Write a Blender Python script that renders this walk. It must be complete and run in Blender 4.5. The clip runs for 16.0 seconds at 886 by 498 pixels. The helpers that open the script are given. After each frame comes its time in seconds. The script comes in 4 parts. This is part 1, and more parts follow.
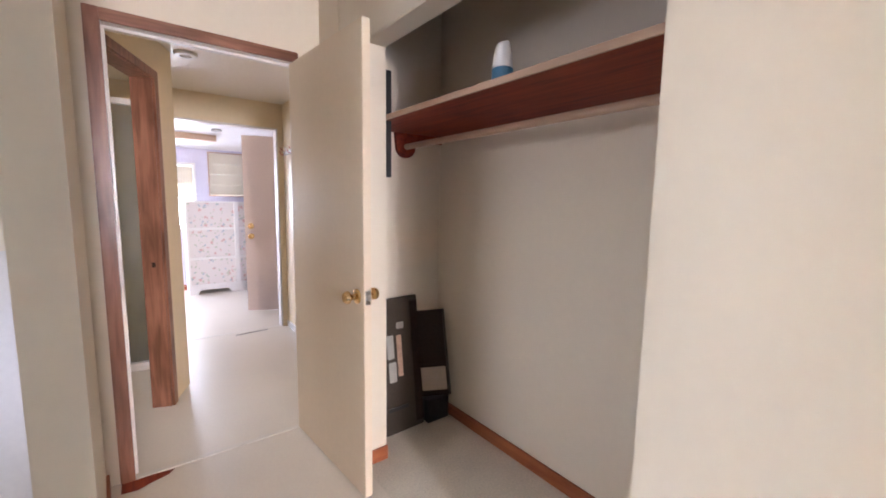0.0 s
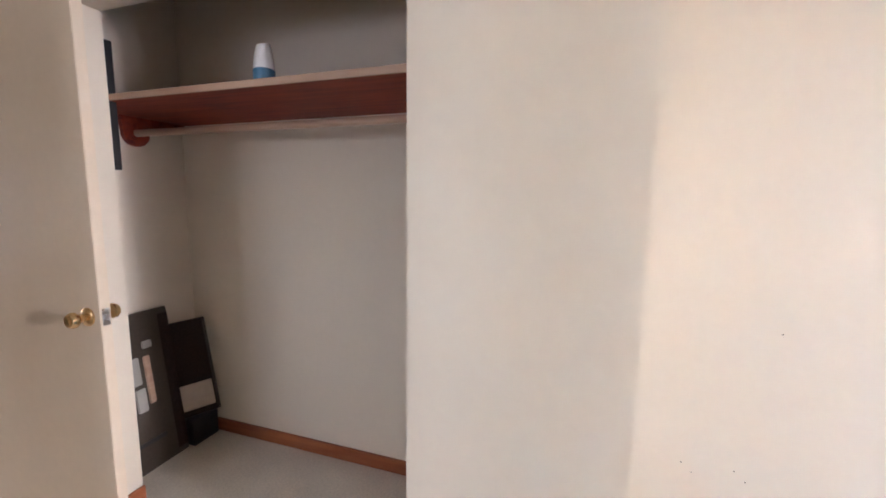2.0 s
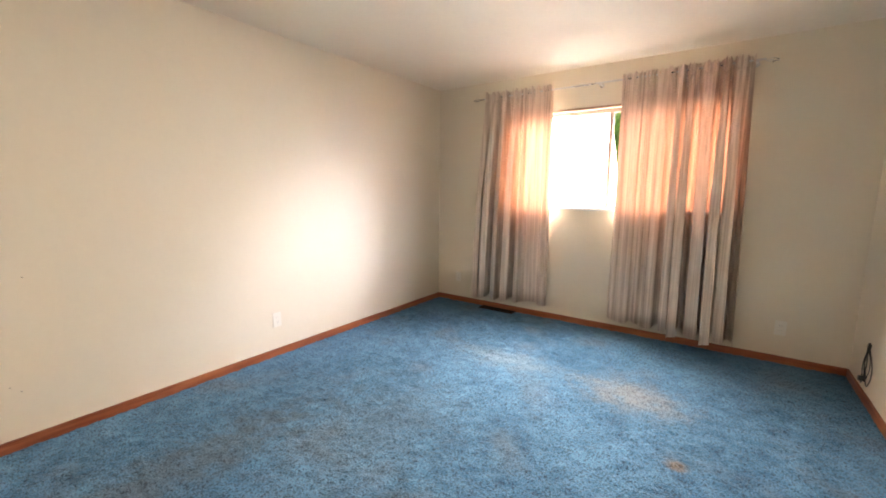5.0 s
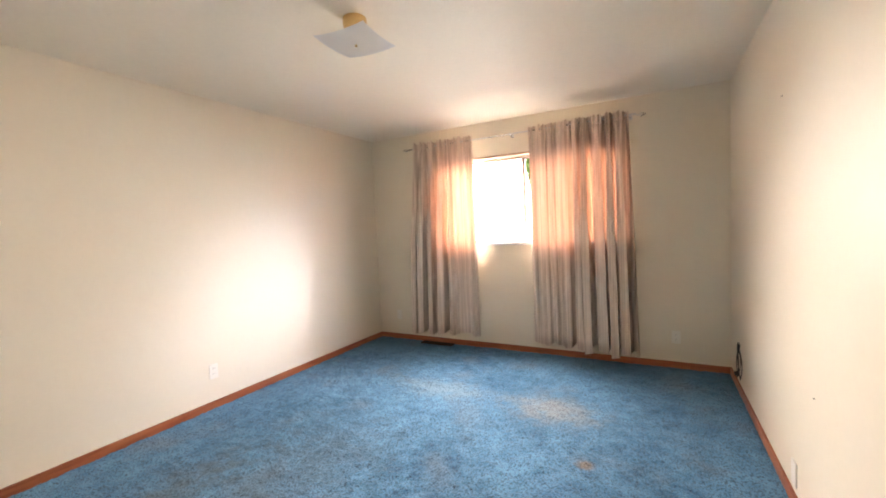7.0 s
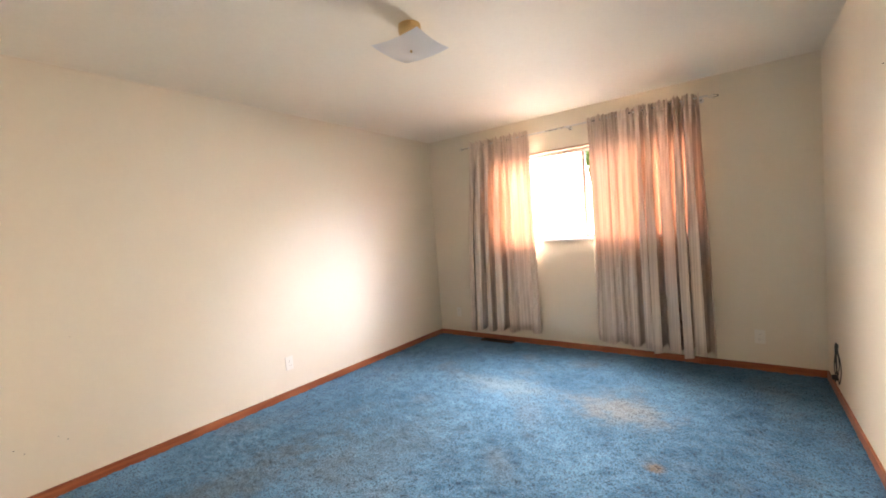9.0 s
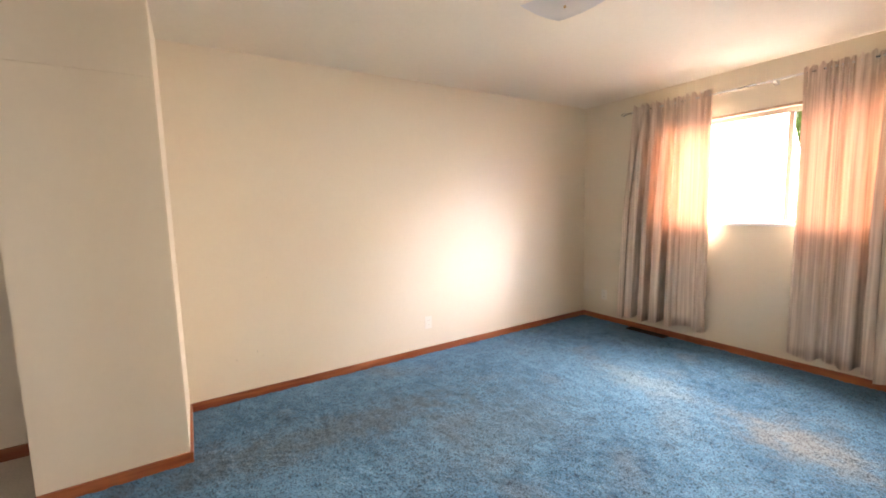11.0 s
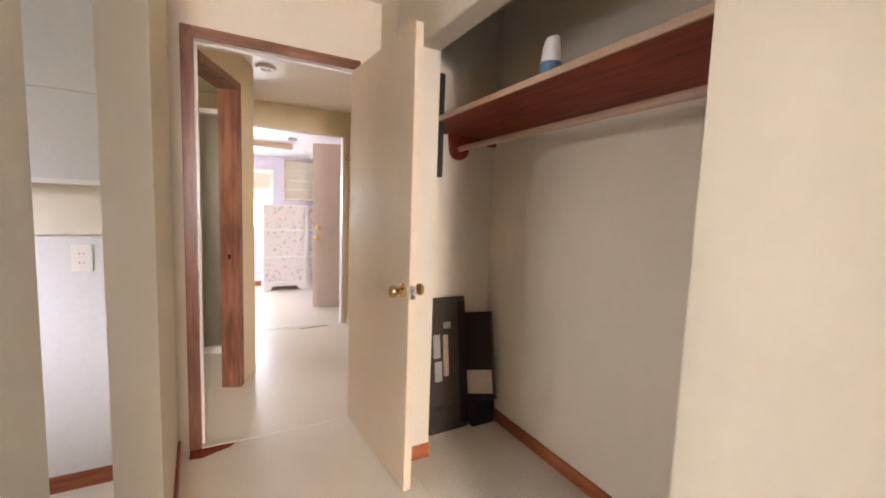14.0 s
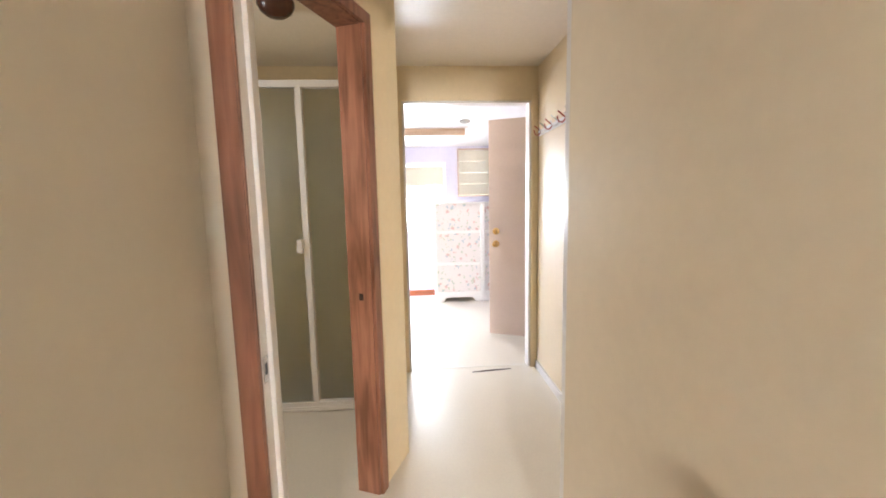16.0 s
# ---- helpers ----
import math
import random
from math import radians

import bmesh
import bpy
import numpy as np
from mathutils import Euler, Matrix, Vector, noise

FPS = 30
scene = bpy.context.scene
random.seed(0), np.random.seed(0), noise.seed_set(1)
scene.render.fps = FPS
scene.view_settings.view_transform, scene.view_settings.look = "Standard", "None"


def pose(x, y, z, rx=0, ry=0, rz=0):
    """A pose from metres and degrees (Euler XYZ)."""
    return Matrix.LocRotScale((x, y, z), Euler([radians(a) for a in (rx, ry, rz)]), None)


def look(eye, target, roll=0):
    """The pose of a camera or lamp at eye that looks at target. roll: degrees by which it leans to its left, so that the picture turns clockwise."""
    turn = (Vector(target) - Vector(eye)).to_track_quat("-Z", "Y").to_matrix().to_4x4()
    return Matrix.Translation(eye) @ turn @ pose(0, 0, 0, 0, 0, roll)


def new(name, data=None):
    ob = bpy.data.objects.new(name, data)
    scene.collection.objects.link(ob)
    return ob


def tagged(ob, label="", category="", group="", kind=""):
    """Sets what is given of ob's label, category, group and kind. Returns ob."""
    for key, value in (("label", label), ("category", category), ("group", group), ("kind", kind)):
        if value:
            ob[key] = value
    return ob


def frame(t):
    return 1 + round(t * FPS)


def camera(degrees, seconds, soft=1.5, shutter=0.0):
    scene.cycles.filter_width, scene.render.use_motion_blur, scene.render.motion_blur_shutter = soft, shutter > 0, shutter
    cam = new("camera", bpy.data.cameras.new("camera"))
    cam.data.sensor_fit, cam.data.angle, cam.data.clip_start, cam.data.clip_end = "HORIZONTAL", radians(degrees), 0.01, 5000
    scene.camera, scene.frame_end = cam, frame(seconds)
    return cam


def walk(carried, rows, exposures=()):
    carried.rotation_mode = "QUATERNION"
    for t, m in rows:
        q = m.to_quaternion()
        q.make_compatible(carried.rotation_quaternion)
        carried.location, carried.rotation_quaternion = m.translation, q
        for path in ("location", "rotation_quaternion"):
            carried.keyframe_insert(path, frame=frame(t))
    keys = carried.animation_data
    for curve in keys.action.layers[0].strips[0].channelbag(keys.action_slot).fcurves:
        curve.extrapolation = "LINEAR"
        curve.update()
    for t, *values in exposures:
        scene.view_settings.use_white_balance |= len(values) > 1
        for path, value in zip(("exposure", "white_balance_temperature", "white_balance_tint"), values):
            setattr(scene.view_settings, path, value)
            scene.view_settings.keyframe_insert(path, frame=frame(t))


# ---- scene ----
cam = camera(95.8, 16.0, 1.8)
PATH = [
    (0, (1.067, 0.488, 1.32), (2.275, 2.066, 1.09), 0.85),
    (0.5, (0.977, 0.485, 1.36), (2.476, 1.794, 1.154), 0.3),
    (1, (0.961, 0.492, 1.364), (2.592, 1.635, 1.185), 0.2),
    (1.5, (0.944, 0.479, 1.356), (2.682, 1.446, 1.14), 0.1),
    (2, (0.908, 0.445, 1.341), (2.789, 1.074, 1.09), 0.7),
    (2.5, (0.745, 0.425, 1.355), (2.708, 0.638, 1.036), 0.7),
    (3, (0.574, 0.378, 1.35), (2.522, 0.109, 0.985), 0.7),
    (3.5, (0.389, 0.338, 1.359), (2.156, -0.496, 0.931), -0.2),
    (4, (0.2, 0.268, 1.358), (1.732, -0.946, 0.934), -0.3),
    (4.5, (-0.105, 0.107, 1.362), (1.287, -1.279, 0.984), 1.3),
    (5, (-0.244, 0.126, 1.329), (0.895, -1.49, 1.032), 0.4),
    (7.5, (-0.546, 0.279, 1.355), (0.397, -1.482, 1.26), -2.5),
    (8, (-0.549, 0.287, 1.351), (0.474, -1.429, 1.264), -3.4),
    (10.5, (-0.546, 0.265, 1.341), (0.97, -1.028, 1.164), -2.2),
    (11, (-0.568, 0.188, 1.363), (1.115, -0.87, 1.152), -1.5),
    (11.5, (-0.358, 0.164, 1.318), (1.485, -0.582, 1.099), -0.9),
    (12, (-0.08, 0.126, 1.29), (1.89, -0.165, 1.109), -0.5),
    (12.5, (0.26, 0.053, 1.278), (2.232, 0.362, 1.149), 1.5),
    (13, (0.569, 0.097, 1.288), (2.348, 0.998, 1.134), 2.9),
    (13.5, (0.860, 0.258, 1.292), (2.329, 1.601, 1.104), 2.2),
    (13.7, (0.946, 0.303, 1.259), (2.224, 1.835, 1.118), 2.7),
    (14, (1.12, 0.436, 1.268), (2.069, 2.186, 1.083), 2.0),
    (14.5, (1.261, 0.678, 1.306), (1.692, 2.614, 1.051), 1.5),
    (15, (1.3, 1.017, 1.315), (1.497, 2.993, 1.075), -0.0),
    (15.5, (1.367, 1.398, 1.286), (1.483, 3.38, 1.044), -0.7),
    (16, (1.387, 1.784, 1.32), (1.505, 3.766, 1.078), -1.2),
]
EXPOSURES = [(0, 2.2, 6100, 22), (2, 2.0, 5900, 22), (2.6, 1.9, 6400, 25), (3.2, 1.75, 7200, 25), (4, 1.5, 7350, 19), (5, 1.45, 7150, 16), (8, 1.45, 7000, 17), (11, 1.45, 7500, 20), (12.5, 1.45, 7500, 22), (13, 1.55, 7250, 22), (13.4, 1.9, 6900, 24), (14, 2.2, 6900, 20), (14.5, 2.42, 7050, 27), (15, 2.5, 7200, 31), (15.4, 2.6, 6950, 24), (16, 2.65, 6450, 11)]
walk(cam, [(t, look(eye, target, roll)) for t, eye, target, roll in PATH], EXPOSURES)
# ================= light =================
SKY = 0.15
world = bpy.data.worlds.new("world")
scene.world = world
world.use_nodes = True
wn, wl = world.node_tree.nodes, world.node_tree.links
sky = wn.new("ShaderNodeTexSky")
sky.sky_type, sky.sun_disc = "NISHITA", False
sky.sun_elevation, sky.sun_rotation = radians(24), radians(136)
wl.new(sky.outputs[0], wn["Background"].inputs[0])
wn["Background"].inputs[1].default_value = SKY


def area(name, m, w, h, power, color=(1, 1, 1), spread=180):
    data = bpy.data.lights.new(name, "AREA")
    data.shape, data.size, data.size_y, data.energy, data.color = "RECTANGLE", w, h, power, color
    data.spread = radians(spread)
    ob = new(name, data)
    ob.matrix_world = m
    return ob


sun = bpy.data.lights.new("sun", "SUN")
sun.energy, sun.angle, sun.color = 5.0, radians(27), (0.74, 0.79, 1.0)
sun_ob = new("sun", sun)
sun_ob.matrix_world = look((0, 0, 0), (1.64, 1.60, -0.88))

# daylight in the window openings, then two added fill lamps
area("daylight_bedroom", look((1.28, -4.24, 1.63), (1.28, -2.50, 0.35)), 1.14, 1.22, 128, (1.0, 0.97, 0.95), 125)
area("daylight_bedroom_side", look((0.10, -4.24, 1.63), (0.10, -2.50, 0.35)), 0.90, 1.22, 40, (1.0, 0.97, 0.95), 125)
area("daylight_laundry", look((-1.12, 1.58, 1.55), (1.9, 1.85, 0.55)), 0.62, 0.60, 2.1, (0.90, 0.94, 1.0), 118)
area("daylight_far", look((1.2, 7.36, 1.35), (1.2, 5, 0.9)), 1.0, 0.85, 11.5, (0.84, 0.92, 1.0))
# unseen fill lamps added to brighten the far room and the bathroom
area("fill_far_side", look((-0.9, 6.1, 1.4), (2.0, 6.1, 0.6)), 1.6, 1.2, 1.6, (0.84, 0.92, 1.0))
area("fill_bathroom", look((-0.2, 3.5, 1.7), (1.0, 3.6, 1.0)), 0.4, 0.5, 1.5, (0.95, 0.98, 1.0))

# ================= materials =================
def material(name, color, rough=0.6, metal=0.0, vary=0.06, scale=6.0, bump=0.0, bump_scale=120.0, spec=0.5, coat=0.0):
    """A painted or plain surface: base colour with slow and fine variation, roughness variation and a fine relief."""
    m = bpy.data.materials.new(name)
    m.use_nodes = True
    n, l = m.node_tree.nodes, m.node_tree.links
    b = n["Principled BSDF"]
    b.inputs["Roughness"].default_value, b.inputs["Metallic"].default_value = rough, metal
    b.inputs["Specular IOR Level"].default_value = spec
    b.inputs["Coat Weight"].default_value = coat
    co = n.new("ShaderNodeTexCoord")
    big, fine = n.new("ShaderNodeTexNoise"), n.new("ShaderNodeTexNoise")
    big.inputs["Scale"].default_value, fine.inputs["Scale"].default_value = scale * 0.25, scale * 8
    big.inputs["Detail"].default_value = fine.inputs["Detail"].default_value = 4
    for t in (big, fine):
        l.new(co.outputs["Object"], t.inputs["Vector"])
    add = n.new("ShaderNodeMath")
    add.operation = "ADD"
    l.new(big.outputs["Fac"], add.inputs[0])
    l.new(fine.outputs["Fac"], add.inputs[1])
    ramp = n.new("ShaderNodeMapRange")
    ramp.inputs["From Min"].default_value, ramp.inputs["From Max"].default_value = 0.6, 1.4
    ramp.inputs["To Min"].default_value, ramp.inputs["To Max"].default_value = 1 - vary, 1 + vary
    l.new(add.outputs[0], ramp.inputs["Value"])
    mul = n.new("ShaderNodeVectorMath")
    mul.operation = "SCALE"
    mul.inputs[0].default_value = color
    l.new(ramp.outputs[0], mul.inputs["Scale"])
    l.new(mul.outputs[0], b.inputs["Base Color"])
    rr = n.new("ShaderNodeMapRange")
    rr.inputs["To Min"].default_value, rr.inputs["To Max"].default_value = max(rough - 0.08, 0.02), min(rough + 0.08, 1)
    l.new(big.outputs["Fac"], rr.inputs["Value"])
    l.new(rr.outputs[0], b.inputs["Roughness"])
    if bump:
        t, bm = n.new("ShaderNodeTexNoise"), n.new("ShaderNodeBump")
        t.inputs["Scale"].default_value, t.inputs["Detail"].default_value = bump_scale, 3
        bm.inputs["Strength"].default_value, bm.inputs["Distance"].default_value = bump, 0.004
        l.new(co.outputs["Object"], t.inputs["Vector"])
        l.new(t.outputs["Fac"], bm.inputs["Height"])
        l.new(bm.outputs[0], b.inputs["Normal"])
    return m


def wood(name, dark, light, along="x", rough=0.4):
    """Stained wood with grain running along one axis."""
    m = bpy.data.materials.new(name)
    m.use_nodes = True
    n, l = m.node_tree.nodes, m.node_tree.links
    b = n["Principled BSDF"]
    co, mp = n.new("ShaderNodeTexCoord"), n.new("ShaderNodeMapping")
    mp.inputs["Scale"].default_value = {"x": (1.5, 17, 17), "y": (17, 1.5, 17), "z": (17, 17, 1.5)}[along]
    grain, patch = n.new("ShaderNodeTexNoise"), n.new("ShaderNodeTexNoise")
    grain.inputs["Scale"].default_value, grain.inputs["Detail"].default_value, grain.inputs["Distortion"].default_value = 2.0, 6, 0.6
    patch.inputs["Scale"].default_value = 3.0
    l.new(co.outputs["Object"], mp.inputs["Vector"])
    l.new(mp.outputs[0], grain.inputs["Vector"])
    l.new(co.outputs["Object"], patch.inputs["Vector"])
    mix = n.new("ShaderNodeMath")
    mix.operation = "MULTIPLY_ADD"
    mix.inputs[1].default_value = 0.65
    l.new(grain.outputs["Fac"], mix.inputs[0])
    half = n.new("ShaderNodeMath")
    half.operation = "MULTIPLY"
    half.inputs[1].default_value = 0.35
    l.new(patch.outputs["Fac"], half.inputs[0])
    l.new(half.outputs[0], mix.inputs[2])
    ramp = n.new("ShaderNodeValToRGB")
    ramp.color_ramp.elements[0].position, ramp.color_ramp.elements[1].position = 0.36, 0.62
    ramp.color_ramp.elements[0].color, ramp.color_ramp.elements[1].color = (*dark, 1), (*light, 1)
    l.new(mix.outputs[0], ramp.inputs[0])
    l.new(ramp.outputs[0], b.inputs["Base Color"])
    b.inputs["Roughness"].default_value = rough
    bm = n.new("ShaderNodeBump")
    bm.inputs["Strength"].default_value, bm.inputs["Distance"].default_value = 0.25, 0.001
    l.new(grain.outputs["Fac"], bm.inputs["Height"])
    l.new(bm.outputs[0], b.inputs["Normal"])
    return m


PAINT = material("wall_paint", (0.75, 0.665, 0.53), 0.55, vary=0.018, scale=4, bump=0.05, bump_scale=160)
PAINT_HALL = material("hall_paint", (0.82, 0.67, 0.44), 0.42, vary=0.04, scale=4, bump=0.12, bump_scale=120)
PAINT_WHITE = material("white_wall_paint", (0.80, 0.78, 0.76), 0.5, vary=0.03, scale=5, bump=0.12, bump_scale=140)
# white paint dimmed in colour to offset the strong daylight in the niche
PAINT_WHITE_DIMMED = material("dimmed_white_paint", (0.67, 0.65, 0.61), 0.5, vary=0.05, scale=5, bump=0.12, bump_scale=140)
# the cream wall paint darkened: the switch partition's shade is in its colour
PAINT_SHADED = material("shaded_cream_paint", (0.58, 0.56, 0.48), 0.55, vary=0.02, scale=4, bump=0.05, bump_scale=160)
PAINT_COOL = material("pale_lilac_paint", (0.60, 0.575, 0.69), 0.5, vary=0.04, scale=5, bump=0.1)
CEIL = material("ceiling_paint", (0.78, 0.715, 0.60), 0.75, vary=0.03, scale=5, bump=0.35, bump_scale=90)
CEIL_HALL = material("glossy_ceiling_paint", (0.84, 0.75, 0.62), 0.36, vary=0.04, scale=5, bump=0.55, bump_scale=22)
DOOR_PAINT = material("door_paint", (0.75, 0.625, 0.46), 0.42, vary=0.03, scale=4, bump=0.1, bump_scale=60)
JAMB = material("white_gloss_paint", (0.82, 0.77, 0.72), 0.35, vary=0.03, scale=8, bump=0.08)
CASING = wood("casing_wood", (0.13, 0.048, 0.022), (0.32, 0.135, 0.078), "z", 0.35)
CASING_H = wood("casing_wood_flat", (0.13, 0.048, 0.022), (0.32, 0.135, 0.078), "x", 0.35)
BASE_X = wood("baseboard_wood_x", (0.22, 0.052, 0.018), (0.40, 0.13, 0.048), "x", 0.4)
BASE_Y = wood("baseboard_wood_y", (0.22, 0.052, 0.018), (0.40, 0.13, 0.048), "y", 0.4)
SHELF = wood("shelf_wood", (0.13, 0.009, 0.003), (0.31, 0.040, 0.009), "y", 0.65)
SHELF_EDGE = wood("shelf_edge_wood", (0.42, 0.26, 0.17), (0.55, 0.38, 0.27), "y", 0.5)
BRASS = material("brass", (0.78, 0.55, 0.27), 0.22, 1.0, vary=0.1, scale=30)
CHROME = material("worn_steel", (0.62, 0.60, 0.58), 0.28, 1.0, vary=0.1, scale=30)
PLASTIC = material("ivory_plastic", (0.79, 0.74, 0.65), 0.35, vary=0.02)
PANEL = material("olive_brown_board", (0.040, 0.027, 0.016), 0.55, vary=0.35, scale=10, bump=0.2)
GREY = material("grey_enamel", (0.34, 0.32, 0.28), 0.4, vary=0.15, scale=30)
DARK = material("dark_brown_board", (0.022, 0.011, 0.007), 0.7, vary=0.6, scale=12, bump=0.3, spec=0.25)
BLACK = material("black_plastic", (0.015, 0.015, 0.016), 0.4, vary=0.1)


def carpet_material():
    m = bpy.data.materials.new("blue_carpet")
    m.use_nodes = True
    n, l = m.node_tree.nodes, m.node_tree.links
    b = n["Principled BSDF"]
    co = n.new("ShaderNodeTexCoord")
    big, mid, fine = (n.new("ShaderNodeTexNoise") for _ in range(3))
    for t, s, d in ((big, 1.1, 3), (mid, 9, 4), (fine, 170, 2)):
        t.inputs["Scale"].default_value, t.inputs["Detail"].default_value = s, d
        l.new(co.outputs["Object"], t.inputs["Vector"])
    ramp = n.new("ShaderNodeValToRGB")
    e = ramp.color_ramp.elements
    e[0].position, e[1].position = 0.35, 0.66
    e[0].color, e[1].color = (0.011, 0.080, 0.165, 1), (0.115, 0.290, 0.47, 1)
    add, add2 = n.new("ShaderNodeMath"), n.new("ShaderNodeMath")
    add.operation = add2.operation = "MULTIPLY_ADD"
    add.inputs[1].default_value, add2.inputs[1].default_value = 0.45, 0.35
    l.new(big.outputs["Fac"], add.inputs[0])
    l.new(mid.outputs["Fac"], add2.inputs[0])
    sc = n.new("ShaderNodeMath")
    sc.operation = "MULTIPLY"
    sc.inputs[1].default_value = 0.2
    l.new(fine.outputs["Fac"], sc.inputs[0])
    l.new(sc.outputs[0], add2.inputs[2])
    l.new(add2.outputs[0], add.inputs[2])
    l.new(add.outputs[0], ramp.inputs[0])
    # a few faded and dirty patches
    vor = n.new("ShaderNodeTexNoise")
    vor.inputs["Scale"].default_value, vor.inputs["Detail"].default_value = 2.3, 5
    off = n.new("ShaderNodeMapping")
    off.inputs["Location"].default_value = (3.1, 1.7, 0)
    l.new(co.outputs["Object"], off.inputs[0])
    l.new(off.outputs[0], vor.inputs["Vector"])
    mask = n.new("ShaderNodeMapRange")
    mask.inputs["From Min"].default_value, mask.inputs["From Max"].default_value = 0.56, 0.74
    mask.inputs["To Max"].default_value = 0.45
    l.new(vor.outputs["Fac"], mask.inputs["Value"])
    mx = n.new("ShaderNodeMix")
    mx.data_type = "RGBA"
    mx.inputs["B"].default_value = (0.16, 0.155, 0.14, 1)
    l.new(mask.outputs[0], mx.inputs["Factor"])
    l.new(ramp.outputs[0], mx.inputs["A"])
    last = mx.outputs["Result"]

    def stain_or_lit_patch(cx, cy, rx, ry, color, strength, last):
        """An uneven stain, or a pale patch of painted window light, round a place on the floor."""
        sub, div, ln, wob, mr, mn = n.new("ShaderNodeVectorMath"), n.new("ShaderNodeVectorMath"), n.new("ShaderNodeVectorMath"), n.new("ShaderNodeMath"), n.new("ShaderNodeMapRange"), n.new("ShaderNodeMix")
        sub.operation, div.operation, ln.operation, wob.operation = "SUBTRACT", "DIVIDE", "LENGTH", "MULTIPLY_ADD"
        l.new(co.outputs["Object"], sub.inputs[0])
        sub.inputs[1].default_value = (cx, cy, 0)
        l.new(sub.outputs[0], div.inputs[0])
        div.inputs[1].default_value = (rx, ry, 10)
        l.new(div.outputs[0], ln.inputs[0])
        l.new(mid.outputs["Fac"], wob.inputs[0])
        wob.inputs[1].default_value = 1.6
        l.new(ln.outputs["Value"], wob.inputs[2])
        mr.interpolation_type = "SMOOTHSTEP"
        mr.inputs["From Min"].default_value, mr.inputs["From Max"].default_value = 0.9, 1.9
        mr.inputs["To Min"].default_value, mr.inputs["To Max"].default_value = strength, 0
        l.new(wob.outputs[0], mr.inputs["Value"])
        mn.data_type = "RGBA"
        l.new(mr.outputs[0], mn.inputs["Factor"])
        l.new(last, mn.inputs["A"])
        mn.inputs["B"].default_value = (*color, 1)
        return mn.outputs["Result"]

    last = stain_or_lit_patch(1.76, -0.45, 0.28, 1.3, (0.09, 0.105, 0.11), 0.6, last)
    last = stain_or_lit_patch(1.25, -1.3, 0.5, 0.8, (0.10, 0.14, 0.17), 0.45, last)
    # pale patch: window light painted into the pile colour along with some wear
    last = stain_or_lit_patch(1.05, -2.60, 0.62, 0.22, (0.27, 0.36, 0.42), 0.55, last)
    last = stain_or_lit_patch(0.15, -2.55, 0.42, 0.28, (0.34, 0.32, 0.28), 0.6, last)
    last = stain_or_lit_patch(-0.155, -1.96, 0.07, 0.05, (0.20, 0.13, 0.08), 0.9, last)
    # dark gaps between tufts
    fleck, fm, dk = n.new("ShaderNodeTexNoise"), n.new("ShaderNodeMapRange"), n.new("ShaderNodeVectorMath")
    fleck.inputs["Scale"].default_value, fleck.inputs["Detail"].default_value = 105, 2
    l.new(co.outputs["Object"], fleck.inputs["Vector"])
    fm.inputs["From Min"].default_value, fm.inputs["From Max"].default_value = 0.38, 0.50
    fm.inputs["To Min"].default_value, fm.inputs["To Max"].default_value = 0.3, 1.0
    l.new(fleck.outputs["Fac"], fm.inputs["Value"])
    dk.operation = "SCALE"
    l.new(last, dk.inputs[0])
    l.new(fm.outputs[0], dk.inputs["Scale"])
    l.new(dk.outputs[0], b.inputs["Base Color"])
    b.inputs["Roughness"].default_value = 0.9
    b.inputs["Specular IOR Level"].default_value = 0.25
    b.inputs["Sheen Weight"].default_value = 0.2
    b.inputs["Sheen Tint"].default_value = (0.6, 0.8, 1, 1)
    bm = n.new("ShaderNodeBump")
    bm.inputs["Strength"].default_value, bm.inputs["Distance"].default_value = 1.0, 0.009
    l.new(fine.outputs["Fac"], bm.inputs["Height"])
    l.new(bm.outputs[0], b.inputs["Normal"])
    return m


CARPET = carpet_material()
VINYL = material("cream_vinyl", (0.78, 0.71, 0.60), 0.36, vary=0.045, scale=9, bump=0.08, bump_scale=40)
VINYL_CLOSET = material("worn_vinyl", (0.70, 0.64, 0.53), 0.5, vary=0.2, scale=12, bump=0.1, bump_scale=60)


